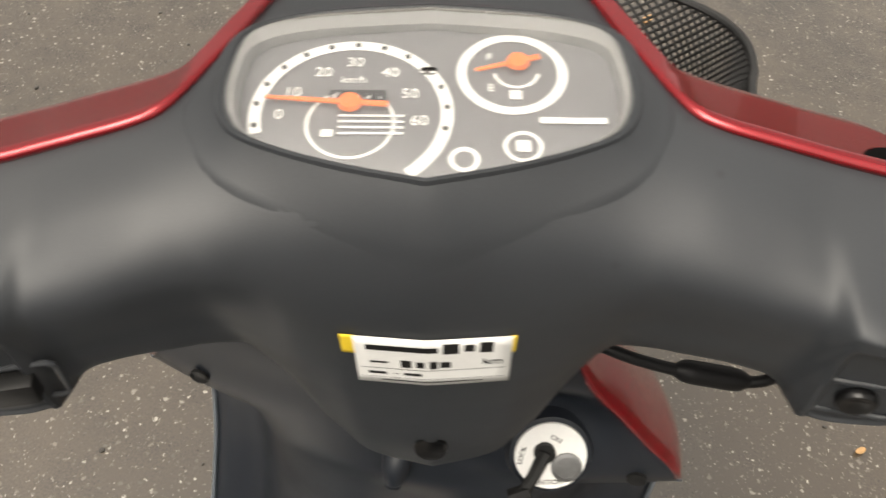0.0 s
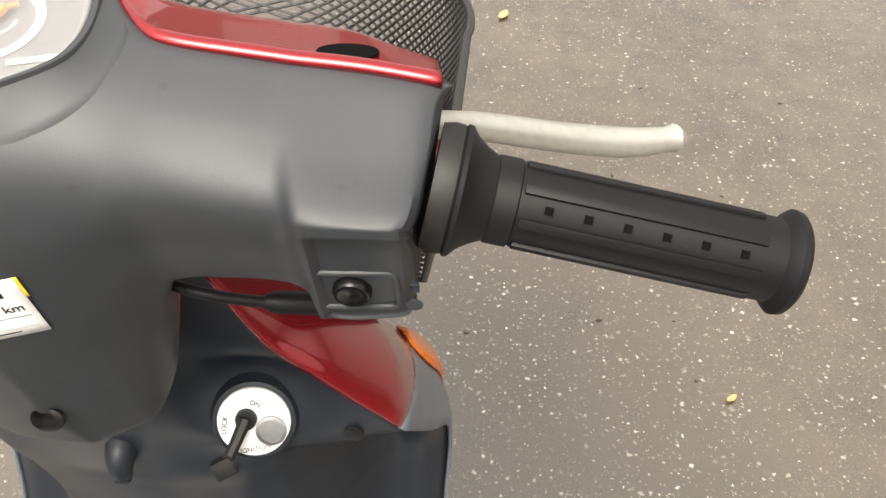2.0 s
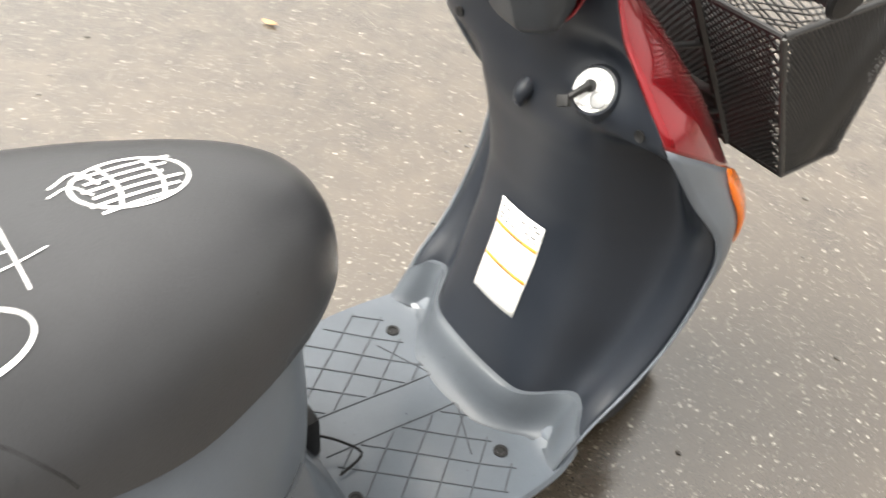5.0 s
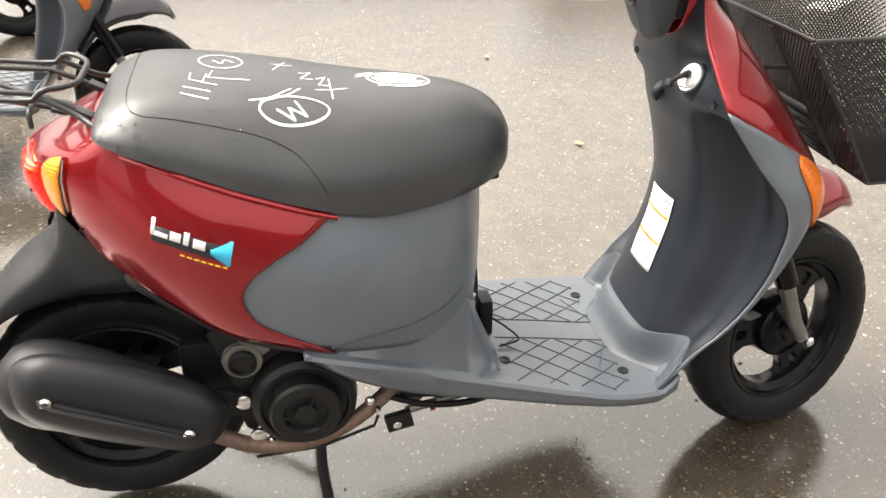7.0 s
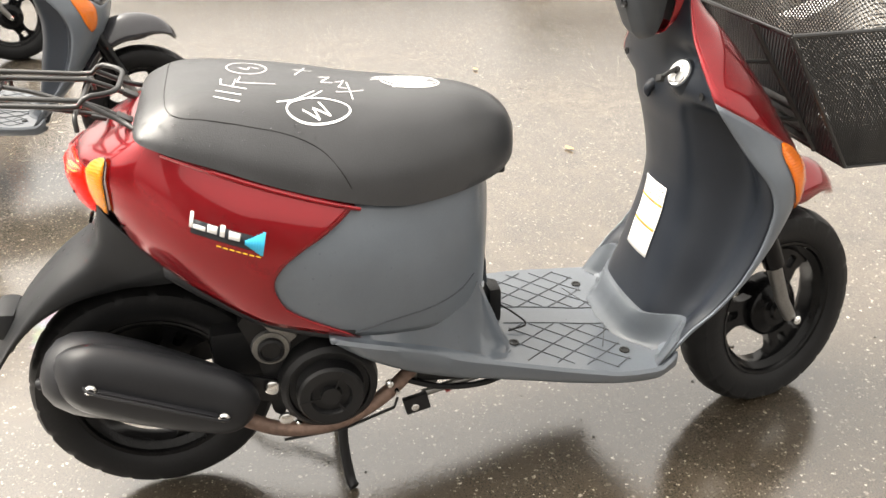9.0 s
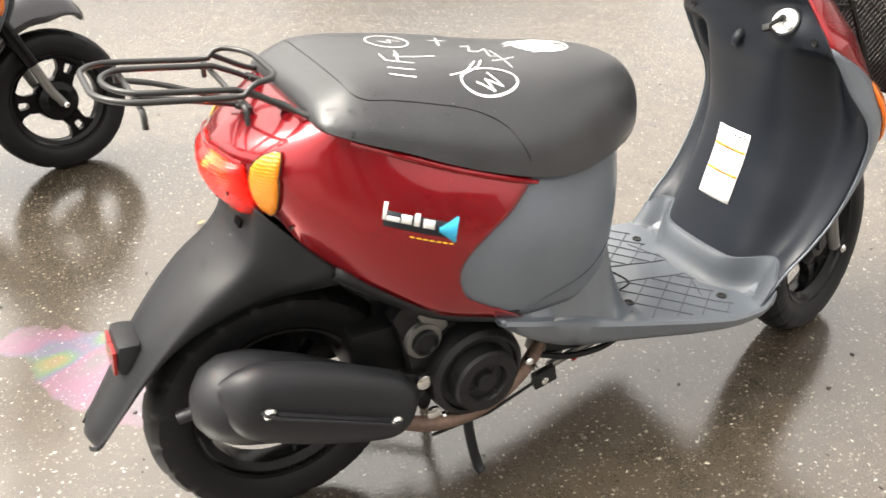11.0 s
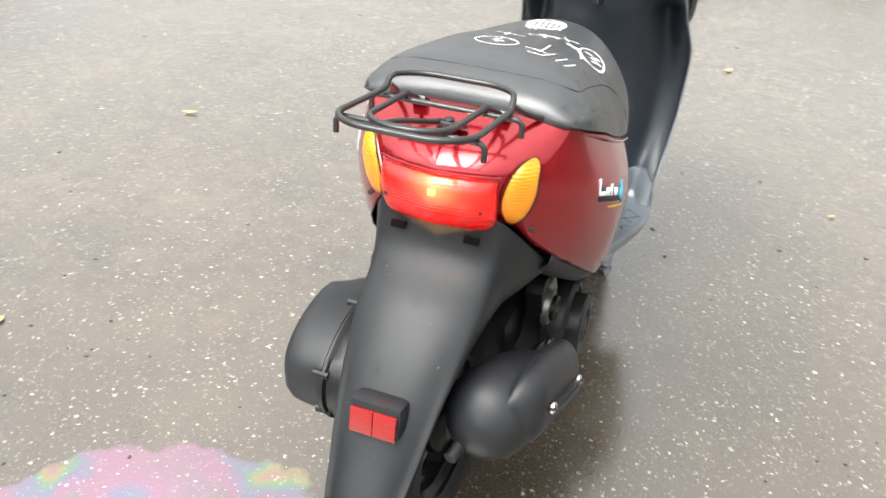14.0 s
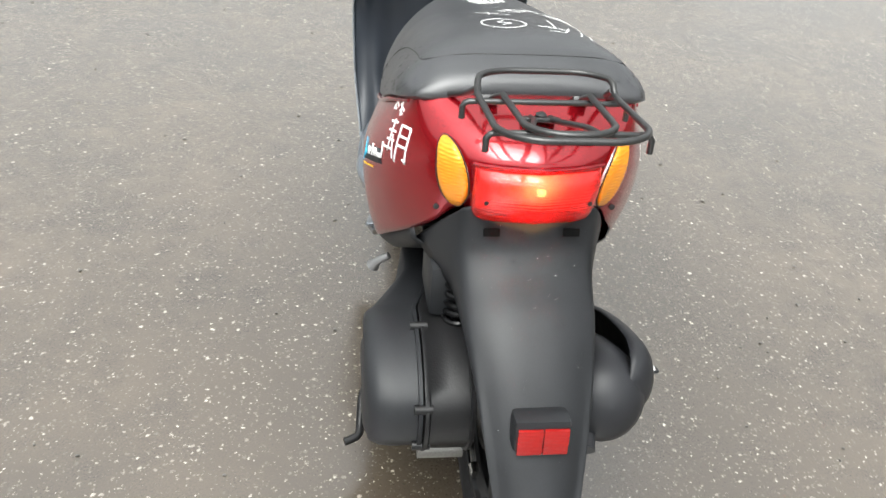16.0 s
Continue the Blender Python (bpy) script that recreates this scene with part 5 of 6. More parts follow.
# meter
def scaled(k, dy=0.0):
    return [(x * k, (y - dy) * k + dy) for x, y in outline]


DIAL_AT = BAR_TURN @ Matrix.Translation((0, 0.824, 0.9662)) @ Matrix.Rotation(radians(10.5), 4, "X") @ Matrix.Translation((0, 0, -0.0075))
bm = bmesh.new()
rings = [[METER @ Vector((x, y, h)) for x, y in scaled(k)] for k, h in ((1.034, -0.006), (1.034, 0.0022), (1.028, 0.0030), (1.012, 0.0032), (1.0, 0.0030), (0.985, 0.0024), (0.97, 0.001))]
grid(rings, True, False, bm)
meter = part("meter_housing", bm, GREY_LIGHT, bar, "instrument meter under a clear lens")
bm = bmesh.new()
def inset(k):
    """The dial's own outline: well below the lens above, close to it at the sides and below."""
    return [(x * (1 - 0.055 * k), y * (1 - (0.2 if y > 0 else 0.03) * k)) for x, y in outline]


rings = [[METER @ Vector((x, y, h)) for x, y in inset(k)] for k, h in ((0.02, 0.0026), (0.25, 0.002), (0.8, 0.0012), (1.0, 0.0004))]
rings.append([DIAL_AT @ Vector((x, y, 0.0003)) for x, y in inset(1.0)])
grid(rings, True, False, bm)
part("dial_border", bm, DIAL_RIM, meter, "pale inner border of the meter")
part("dial_face", plate(inset(0.9), 0.0006, m=DIAL_AT @ Matrix.Translation((0, 0, -0.0006))), DIAL, meter, "dark grey dial face", smooth=False)
bm = bmesh.new()
rings = [[METER @ Vector((x, y, 0.0068 - 0.0042 * k**4)) for x, y in scaled(k)] for k in (1.0, 0.97, 0.9, 0.75, 0.5, 0.25, 0.04)]
rings += [[METER @ Vector((x, y, 0.0052 - 0.0042 * k**4)) for x, y in scaled(k)] for k in (0.04, 0.25, 0.5, 0.75, 0.9, 0.97, 0.985)]
grid(rings + [rings[0]], True, False, bm)
bmesh.ops.remove_doubles(bm, verts=bm.verts, dist=1e-6)
lens_ob = part("meter_lens", bm, CLEAR, meter, "clear plastic meter lens")
lens_ob.visible_shadow = False
DZ = 0.0006


def arc(cx, cy, r0, r1, q0, q1, n=60):
    qs_ = [radians(q0 + (q1 - q0) * k / n) for k in range(n + 1)]
    bm = bmesh.new()
    grid([[DIAL_AT @ Vector((cx + r * math.cos(q), cy + r * math.sin(q), DZ)) for q in qs_] for r in (r0, r1)], bm=bm)
    return bm


def dial_text(t, x, y, size, mtl=WHITE):
    words(t, size, DIAL_AT @ Matrix.Translation((x, y, DZ + 0.0003)), mtl, meter, "lettering", 0.0001)


def dial_bar(x0, x1, y0, y1, mtl=WHITE):
    part("print_bar", plate([(x0, y0), (x1, y0), (x1, y1), (x0, y1)], 0.0003, m=DIAL_AT @ Matrix.Translation((0, 0, DZ))), mtl, meter, smooth=False)


cx, cy = -0.0263, -0.0066
part("scale_ring", arc(cx, cy, 0.0305, 0.0348, -52, 196), WHITE, meter, "white speed scale ring", smooth=False)
part("small_ring", arc(cx, cy - 0.0045, 0.0142, 0.0153, 0, 360), WHITE, meter, smooth=False)
for t, x, y in (("0", -0.0245, -0.001), ("10", -0.0208, 0.0092), ("20", -0.0108, 0.0188), ("30", 0.0, 0.0238), ("40", 0.0126, 0.0188), ("50", 0.0198, 0.0088), ("60", 0.0232, -0.0035)):
    dial_text(t, cx + x, cy + y, 0.0062)
for k in range(13):
    q = radians(190 - k * 16.8)
    part("tick", turned([(0, 0), (0.0011, 0), (0.0011, 0.0004), (0, 0.0004)], DIAL_AT @ Matrix.Translation((cx + 0.0327 * math.cos(q), cy + 0.0327 * math.sin(q), DZ + 0.0001)), 8), INK, meter)
dial_text("km/h", cx, cy + 0.0152, 0.0044)
dial_bar(cx - 0.008, cx + 0.0115, cy + 0.0055, cy + 0.0105, INK)
for k in range(5):
    dial_bar(cx - 0.0068 + k * 0.0036, cx - 0.0046 + k * 0.0036, cy + 0.0065, cy + 0.0095)
for k in range(4):
    dial_bar(cx - 0.004, cx + 0.018, cy - 0.0015 - 0.0026 * k, cy - 0.0008 - 0.0026 * k)
dial_bar(cx - 0.0095, cx - 0.0055, cy - 0.0105, cy - 0.0075)
dial_bar(0.0375, 0.060, -0.0105, -0.008)
fx, fy = 0.0288, 0.0128
part("fuel_ring", arc(fx, fy, 0.0160, 0.0194, 0, 360), WHITE, meter, "white fuel gauge ring", smooth=False)
part("fuel_ring", arc(fx + 0.0015, fy + 0.001, 0.0072, 0.0083, 190, 350, 30), WHITE, meter, smooth=False)
dial_text("F", fx - 0.008, fy + 0.0075, 0.0046)
dial_text("E", fx - 0.0075, fy - 0.0075, 0.0046)
dial_bar(fx - 0.001, fx + 0.003, fy - 0.0125, fy - 0.0085)
part("lamp_ring", arc(0.0315, -0.0205, 0.0052, 0.0066, 0, 360, 30), WHITE, meter, smooth=False)
dial_bar(0.0292, 0.0338, -0.0228, -0.0182)
part("lamp_ring", arc(0.012, -0.0262, 0.0035, 0.0052, 0, 360, 30), WHITE, meter, smooth=False)


def needle(x, y, q, ln, back):
    m = DIAL_AT @ Matrix.Translation((x, y, DZ + 0.0018)) @ Matrix.Rotation(radians(q), 4, "Z")
    bm = plate([(-back, -0.0011), (ln, -0.0006), (ln, 0.0006), (-back, 0.0011)], 0.0007, m=m)
    turned([(0, 0.0), (0.0042, 0.0), (0.0035, 0.0014), (0, 0.0016)], m, 20, bm)
    part("needle", bm, NEEDLE, meter, "orange needle")


needle(-0.0268, -0.0034, 176, 0.029, 0.013)
needle(0.0308, 0.0165, 197, 0.0155, 0.008)

# price sticker on the column
def column(x, s, pr):
    p, e = cowl(x, s), 0.02
    n = (cowl(x + 0.002, s) - cowl(x - 0.002, s)).cross(cowl(x, s + e) - cowl(x, s - e)).normalized()
    return p + (n if n.y < 0 else -n) * pr


def column_patch(x0, x1, s0, s1, pr):
    return grid([[column(x, s, pr) for x in np.linspace(x0, x1, 10)] for s in np.linspace(s0, s1, 7)])


sticker = part("price_sticker", column_patch(-0.0255, 0.0295, 3.55, 4.18, 0.0008), WHITE, bar, "white paper sticker with yellow tape", solid=0.0003)
part("tape", column_patch(-0.030, -0.0245, 3.55, 3.76, 0.0006), YELLOW_INK, sticker, "yellow tape", solid=0.0003)
part("tape", column_patch(0.029, 0.0307, 3.55, 3.74, 0.0006), YELLOW_INK, sticker, "yellow tape", solid=0.0003)
for x0, x1, s0, s1 in ((-0.027, 0.000, 3.74, 3.80), (0.002, 0.008, 3.70, 3.82), (0.010, 0.014, 3.72, 3.80), (0.016, 0.021, 3.70, 3.82), (-0.026, -0.019, 3.94, 3.965), (-0.014, -0.010, 3.91, 4.01), (-0.008, -0.005, 3.92, 4.0), (-0.003, 0.0, 3.91, 4.01), (0.001, 0.005, 3.92, 4.0), (-0.027, -0.020, 4.09, 4.13), (-0.017, -0.015, 4.105, 4.115), (-0.013, -0.006, 4.09, 4.13), (-0.030, 0.026, 4.035, 4.042), (-0.030, 0.026, 4.175, 4.18), (-0.022, 0.018, 4.22, 4.235)):
    part("print_bar", column_patch(x0 * 0.92 + 0.0035, x1 * 0.92 + 0.0035, s0 - 0.11, s1 - 0.11, 0.0013), INK, sticker)
kc = column(0.023, 3.83, 0.0014)
kx = (column(0.024, 3.83, 0.0014) - column(0.022, 3.83, 0.0014)).normalized()
ky = (column(0.023, 3.78, 0.0014) - column(0.023, 3.90, 0.0014)).normalized()
km = Matrix((kx, ky, kx.cross(ky))).transposed().to_4x4()
words("km", 0.006, Matrix.Translation(kc) @ km, INK, sticker, "lettering", 0.0001)

# ---- badge, marker writing and seat seam ----
def body_uv(y, z):
    """The place on the rear body's skin at those y and z of the side."""
    def at(u):
        bx, by, zb, tx, ty, tz = spl(TAIL, u)
        s = min(1.0, max(0.0, (z - zb) / (tz - zb)))
        return shell(u, s).y - y, s

    lo, hi = 2.5, 8.0
    for _ in range(26):
        mid_ = (lo + hi) / 2
        if at(mid_)[0] < 0:
            lo = mid_
        else:
            hi = mid_
    return lo, at(lo)[1]


def side_patch(y0, z0, y1, z1, hgt, sd, pr, mtl, nm, parent, lab=""):
    """A strip from one place to another on the side, of that height, with a slight slant."""
    rows = []
    for b in (-0.5, 0.5):
        r = []
        for k in np.linspace(0, 1, 7):
            u, s = body_uv(y0 + (y1 - y0) * k + b * hgt * 0.25, z0 + (z1 - z0) * k + b * hgt)
            r.append(shell(u, s, sd, pr))
        rows.append(r)
    return part(nm, grid(rows), mtl, parent, lab, solid=0.0004)


for sd in (1, -1):
    badge = side_patch(0.112, 0.580, 0.196, 0.549, 0.020, sd, 0.0006, GREY_DARK, "badge", body_shell, "white and light-blue side badge")
    for a, b, h, up in ((0.00, 0.045, 0.022, 0.006), (0.03, 0.19, 0.006, -0.003), (0.22, 0.35, 0.011, 0.0), (0.39, 0.455, 0.016, 0.002), (0.50, 0.65, 0.011, -0.001)):
        y0, y1 = 0.112 + 0.097 * a, 0.112 + 0.097 * b
        side_patch(y0, 0.584 - 0.36 * (y0 - 0.112) + up, y1, 0.584 - 0.36 * (y1 - 0.112) + up, h, sd, 0.0013, WHITE, "badge_mark", badge)
    for k in range(7):
        y0 = 0.1805 + 0.0036 * k
        side_patch(y0, 0.5535 - 0.0008 * k, y0 + 0.0042, 0.5520 - 0.0008 * k, 0.007 + 0.0042 * k, sd, 0.0014, BLUE_INK, "badge_mark", badge)
    for k in range(7):
        y0 = 0.142 + 0.0085 * k
        side_patch(y0, 0.550 - 0.36 * (y0 - 0.142), y0 + 0.006, 0.550 - 0.36 * (y0 + 0.006 - 0.142), 0.0018, sd, 0.0012, YELLOW_INK, "badge_mark", badge)
# painted writing on the left flank
def flank_stroke(y0, z0, y1, z1, w=0.0032):
    """A painted stroke on the left flank, from one place to another."""
    d = Vector((y1 - y0, z1 - z0)).normalized() * w / 2
    rows = []
    for b in (-1, 1):
        r = []
        for k in np.linspace(0, 1, 7):
            u, s = body_uv(y0 + (y1 - y0) * k - b * d.y, z0 + (z1 - z0) * k + b * d.x)
            r.append(shell(u, s, -1, 0.0008))
        rows.append(r)
    part("marker_stroke", grid(rows), CHALK, body_shell, "white painted stroke", solid=0.0004)


for row in ((0.118, 0.664, 0.122, 0.645), (0.127, 0.660, 0.108, 0.655), (0.112, 0.650, 0.124, 0.648), (0.098, 0.667, 0.094, 0.648), (0.102, 0.661, 0.086, 0.658), (0.100, 0.654, 0.088, 0.652),
            (0.112, 0.633, 0.090, 0.640), (0.110, 0.622, 0.088, 0.628), (0.108, 0.610, 0.086, 0.616), (0.112, 0.597, 0.086, 0.604), (0.100, 0.641, 0.098, 0.596), (0.094, 0.622, 0.082, 0.592),
            (0.078, 0.642, 0.076, 0.590), (0.078, 0.642, 0.056, 0.646), (0.056, 0.646, 0.054, 0.598), (0.076, 0.628, 0.056, 0.632), (0.076, 0.615, 0.056, 0.619), (0.054, 0.600, 0.060, 0.602)):
    flank_stroke(*row)



def on_seat(x, y):
    lo, hi = 0.0, 1.0
    for _ in range(24):
        mid_ = (lo + hi) / 2
        if seat_pt(y, mid_).x > abs(x):
            lo = mid_
        else:
            hi = mid_
    p = seat_pt(y, lo)
    return Vector((p.x if x > 0 else -p.x, p.y, p.z))


def stroke(pts, r=0.0018, n=14, close=False):
    pts = curve_pts([(*p, 0) for p in pts], n) if not close else [Vector((*p, 0)) for p in pts]
    line = [on_seat(p.x, p.y) + Vector((0, 0, 0.0004)) for p in pts]
    bm = tube(line, r * 0.72, 6, closed=close)
    zc = {v: on_seat(v.co.x, max(0.06, min(0.59, v.co.y))).z for v in bm.verts}
    for v in bm.verts:  # flattened on the vinyl
        v.co.z = zc[v] + 0.0007 + 0.15 * (v.co.z - zc[v])
    return part("marker_stroke", bm, CHALK, seat, "white marker writing")


def ellipse(cx_, cy_, rx, ry, turn=0.0, n=36):
    return [(cx_ + rx * math.cos(q) * math.cos(turn) - ry * math.sin(q) * math.sin(turn), cy_ + rx * math.cos(q) * math.sin(turn) + ry * math.sin(q) * math.cos(turn)) for q in (2 * math.pi * k / n for k in range(n))]


stroke(ellipse(0.109, 0.303, 0.0195, 0.045, 0.13), 0.0021, close=True)
stroke([(0.113, 0.280), (0.124, 0.302)], 0.0019, 6)
stroke([(0.124, 0.302), (0.109, 0.295)], 0.0019, 6)
stroke([(0.109, 0.295), (0.118, 0.318)], 0.0019, 6)
stroke([(0.118, 0.318), (0.098, 0.304)], 0.0019, 6)
stroke([(0.104, 0.246), (0.095, 0.275), (0.070, 0.301)], 0.0016)
stroke([(0.105, 0.260), (0.088, 0.294), (0.066, 0.313)], 0.0016)
stroke(ellipse(-0.013, 0.210, 0.031, 0.029), 0.0013, close=True)
stroke([(-0.016, 0.199), (-0.002, 0.211), (-0.020, 0.215), (-0.010, 0.228)], 0.0011)
for pts in ([(0.100, 0.162), (0.107, 0.196)], [(0.086, 0.165), (0.094, 0.199)], [(0.044, 0.173), (0.066, 0.172), (0.078, 0.207)], [(0.033, 0.200), (0.057, 0.195), (0.057, 0.248)], [(0.075, 0.188), (0.046, 0.193)],
            [(-0.021, 0.278), (-0.021, 0.306)], [(-0.038, 0.297), (0.009, 0.279)], [(0.009, 0.313), (0.001, 0.330), (0.031, 0.315), (0.027, 0.332)], [(0.023, 0.337), (0.011, 0.350), (0.045, 0.339), (0.043, 0.355)], [(0.064, 0.333), (0.047, 0.377)], [(0.017, 0.354), (0.081, 0.355)]):
    for a, b in zip(pts, pts[1:]):
        stroke([a, ((a[0] + b[0]) / 2 + 0.0008, (a[1] + b[1]) / 2), b], 0.0012, 7)
stroke(ellipse(-0.003, 0.455, 0.031, 0.045), 0.0022, close=True)
for k in range(6):
    x = -0.024 + 0.0095 * k
    stroke([(x + 0.004, 0.418 + 0.005 * (k % 2)), (x, 0.45), (x - 0.002, 0.494 - 0.006 * (k % 3))], 0.0023, 10)
stroke([(-0.030, 0.438), (0.0, 0.444), (0.026, 0.438)], 0.0018)
stroke([(-0.028, 0.474), (0.0, 0.478), (0.024, 0.472)], 0.0018)
stroke([(-0.015, 0.398), (-0.029, 0.421), (-0.008, 0.433)], 0.0018)
stroke([(-0.004, 0.394), (-0.012, 0.412), (0.004, 0.424)], 0.0015)
# stitched seam between the seat's top and its sides
for sd in (1, -1):
    pts = [seat_pt(y, a) for y, a in ((0.335, 0.10), (0.325, 0.2), (0.30, 0.32), (0.26, 0.38), (0.20, 0.40), (0.15, 0.41), (0.115, 0.43), (0.100, 0.5), (0.096, 0.65), (0.095, 0.8), (0.095, 1.0))]
    line = curve_pts([(sd * p.x, p.y, p.z) for p in pts], 60)
    part("seam", tube(line, 0.0007, 6), INK, seat, "stitched seam")
bm = bmesh.new()
low = [seat_pt(y, 0.0) + Vector((0.003 - 0.012 * ease((0.17 - y) / 0.09), 0, -0.009)) for y in np.linspace(0.085, 0.345, 30)]
for sd in (1, -1):
    part("seat_base", tube([Vector((sd * (p.x - 0.002), p.y, p.z + 0.002)) for p in low], 0.003, 8), RED, body_shell, "red raised rim below the seat")

# ---- engine, drive cover, stand and pipes ----
engine = new("engine_unit")
engine.parent = scooter
tagged(engine, label="black and bare-metal engine and drive unit")
bm = bmesh.new()
block(bm, Matrix.Translation((0.045, 0.27, 0.265)), 0.06, 0.075, 0.07, 0.02)
block(bm, Matrix.Translation((0.02, 0.17, 0.29)), 0.055, 0.07, 0.045, 0.015)
part("crankcase", bm, ENGINE, engine)
fan = part("fan_cover", turned([(0.0, 0.0), (0.080, 0.0), (0.082, 0.03), (0.078, 0.05), (0.070, 0.056), (0.066, 0.056), (0.064, 0.05), (0.055, 0.05), (0.054, 0.074), (0.050, 0.079), (0.034, 0.079), (0.030, 0.070), (0.018, 0.070), (0.016, 0.078), (0.0, 0.079)], Matrix.Translation((0.086, 0.281, 0.247)) @ AXLE_X, 48), ENGINE, engine, "round black fan cover", angle=30)
for q in (35, 155, 275):
    bm = bmesh.new()
    block(bm, Matrix.Translation((0.160, 0.281, 0.247)) @ AXLE_X @ Matrix.Rotation(radians(q), 4, "Z") @ Matrix.Translation((0.034, 0, 0.004)), 0.017, 0.0012, 0.0015)
    part("fan_rib", bm, ENGINE, fan)
bm = bmesh.new()
outline_b = [(p.x, p.y) for p in curve_pts([(0.150, 0.372, 0), (0.168, 0.388, 0), (0.196, 0.378, 0), (0.214, 0.348, 0), (0.224, 0.318, 0), (0.216, 0.292, 0), (0.206, 0.262, 0), (0.212, 0.215, 0), (0.204, 0.19, 0), (0.188, 0.20, 0), (0.184, 0.25, 0), (0.176, 0.288, 0), (0.168, 0.322, 0), (0.150, 0.372, 0)], 48)][:-1]
plate(outline_b, 0.026, bm, Matrix.Translation((0.086, 0, 0)) @ Matrix(((0, 0, 1, 0), (1, 0, 0, 0), (0, 1, 0, 0), (0, 0, 0, 1))))
bmesh.ops.bevel(bm, geom=[e for e in bm.edges if e.calc_face_angle(0) > 1.0], offset=0.004, segments=2, affect="EDGES")
turned([(0.0, 0.0), (0.028, 0.0), (0.027, 0.006), (0.0, 0.006)], Matrix.Translation((0.108, 0.196, 0.325)) @ AXLE_X, 28, bm)
part("engine_bracket", bm, ENGINE, engine, "black engine bracket")
bm = turned([(0.021, 0.0), (0.031, 0.0), (0.029, 0.010), (0.022, 0.011)], Matrix.Translation((0.110, 0.196, 0.325)) @ AXLE_X, 28)
block(bm, Matrix.Translation((0.108, 0.214, 0.352)) @ Matrix.Rotation(radians(35), 4, "X"), 0.010, 0.014, 0.026, 0.006)
part("oil_filler", bm, ALU, engine, "bare cast-metal oil filler neck")
part("oil_cap", turned([(0, 0), (0.021, 0), (0.021, 0.012), (0.017, 0.014), (0.015, 0.009), (0, 0.009)], Matrix.Translation((0.116, 0.196, 0.325)) @ AXLE_X, 24), ENGINE, engine)
for y, z, r in ((0.191, 0.257, 0.0125), (0.207, 0.190, 0.0125), (0.226, 0.179, 0.006), (0.380, 0.230, 0.007), (0.392, 0.212, 0.005)):
    part("engine_bolt", turned([(0, 0.0), (r, 0.0), (r, 0.006), (r * 0.6, 0.009), (0, 0.009)], Matrix.Translation((0.125, y, z)) @ AXLE_X, 16), CHROME, engine, "bright steel engine bolt")
bm = bmesh.new()
block(bm, Matrix.Translation((0.116, 0.14, 0.262)) @ Matrix.Rotation(radians(-20), 4, "X"), 0.005, 0.065, 0.022, 0.006)
part("muffler_stay", bm, ENGINE, engine)
part("exhaust_pipe", tube(curve_pts([(0.122, 0.13, 0.205), (0.128, 0.20, 0.172), (0.130, 0.28, 0.168), (0.122, 0.35, 0.190), (0.10, 0.41, 0.220), (0.05, 0.47, 0.242)], 30), 0.0125, 14), RUST, engine, "brown rusty exhaust pipe")
part("stand_spring_rod", tube([(0.137, 0.20, 0.156), (0.137, 0.30, 0.160), (0.132, 0.385, 0.184), (0.128, 0.392, 0.200)], 0.0026, 8), ENGINE, engine)
# belly parts under the floor
bm = bmesh.new()
block(bm, Matrix.Translation((0.06, 0.50, 0.215)) @ Matrix.Rotation(radians(-8), 4, "X"), 0.045, 0.07, 0.016, 0.008)
part("frame_box", bm, ENGINE, scooter)
bm = bmesh.new()
block(bm, Matrix.Translation((0.085, 0.44, 0.215)) @ Matrix.Rotation(radians(-14), 4, "X"), 0.016, 0.03, 0.012, 0.004)
part("frame_bracket", bm, ALU, scooter)
part("frame_tube", tube([(0.03, 0.35, 0.26), (0.03, 0.55, 0.205), (0.03, 0.80, 0.19)], 0.018, 12), ENGINE, scooter)
part("carburettor_hose", tube(curve_pts([(0.10, 0.30, 0.36), (0.125, 0.33, 0.352), (0.13, 0.35, 0.335), (0.115, 0.36, 0.325)], 12), 0.004, 8), RUBBER, scooter)
bm = bmesh.new()
block(bm, Matrix.Translation((0.105, 0.428, 0.165)) @ Matrix.Rotation(radians(12), 4, "X"), 0.006, 0.022, 0.016, 0.003)
bracket = part("stand_bracket", bm, ENGINE, scooter, "black steel stand bracket")
part("bracket_bolt", turned([(0, 0.0), (0.007, 0.0), (0.007, 0.005), (0.004, 0.007), (0, 0.007)], Matrix.Translation((0.111, 0.424, 0.163)) @ AXLE_X, 14), CHROME, bracket)
part("frame_stay", tube([(0.098, 0.44, 0.178), (0.096, 0.53, 0.196), (0.09, 0.60, 0.205)], 0.007, 10), ALU, scooter, "bare metal frame stay")
part("wire_sleeve", tube(curve_pts([(0.105, 0.40, 0.222), (0.11, 0.47, 0.196), (0.108, 0.54, 0.188), (0.10, 0.60, 0.196)], 20), 0.0055, 10), RUBBER, scooter, "black wiring sleeve")
part("wire_tag", tube([(0.1125, 0.478, 0.186), (0.1125, 0.486, 0.188)], 0.0032, 8), RED, scooter, "small red wire tag")
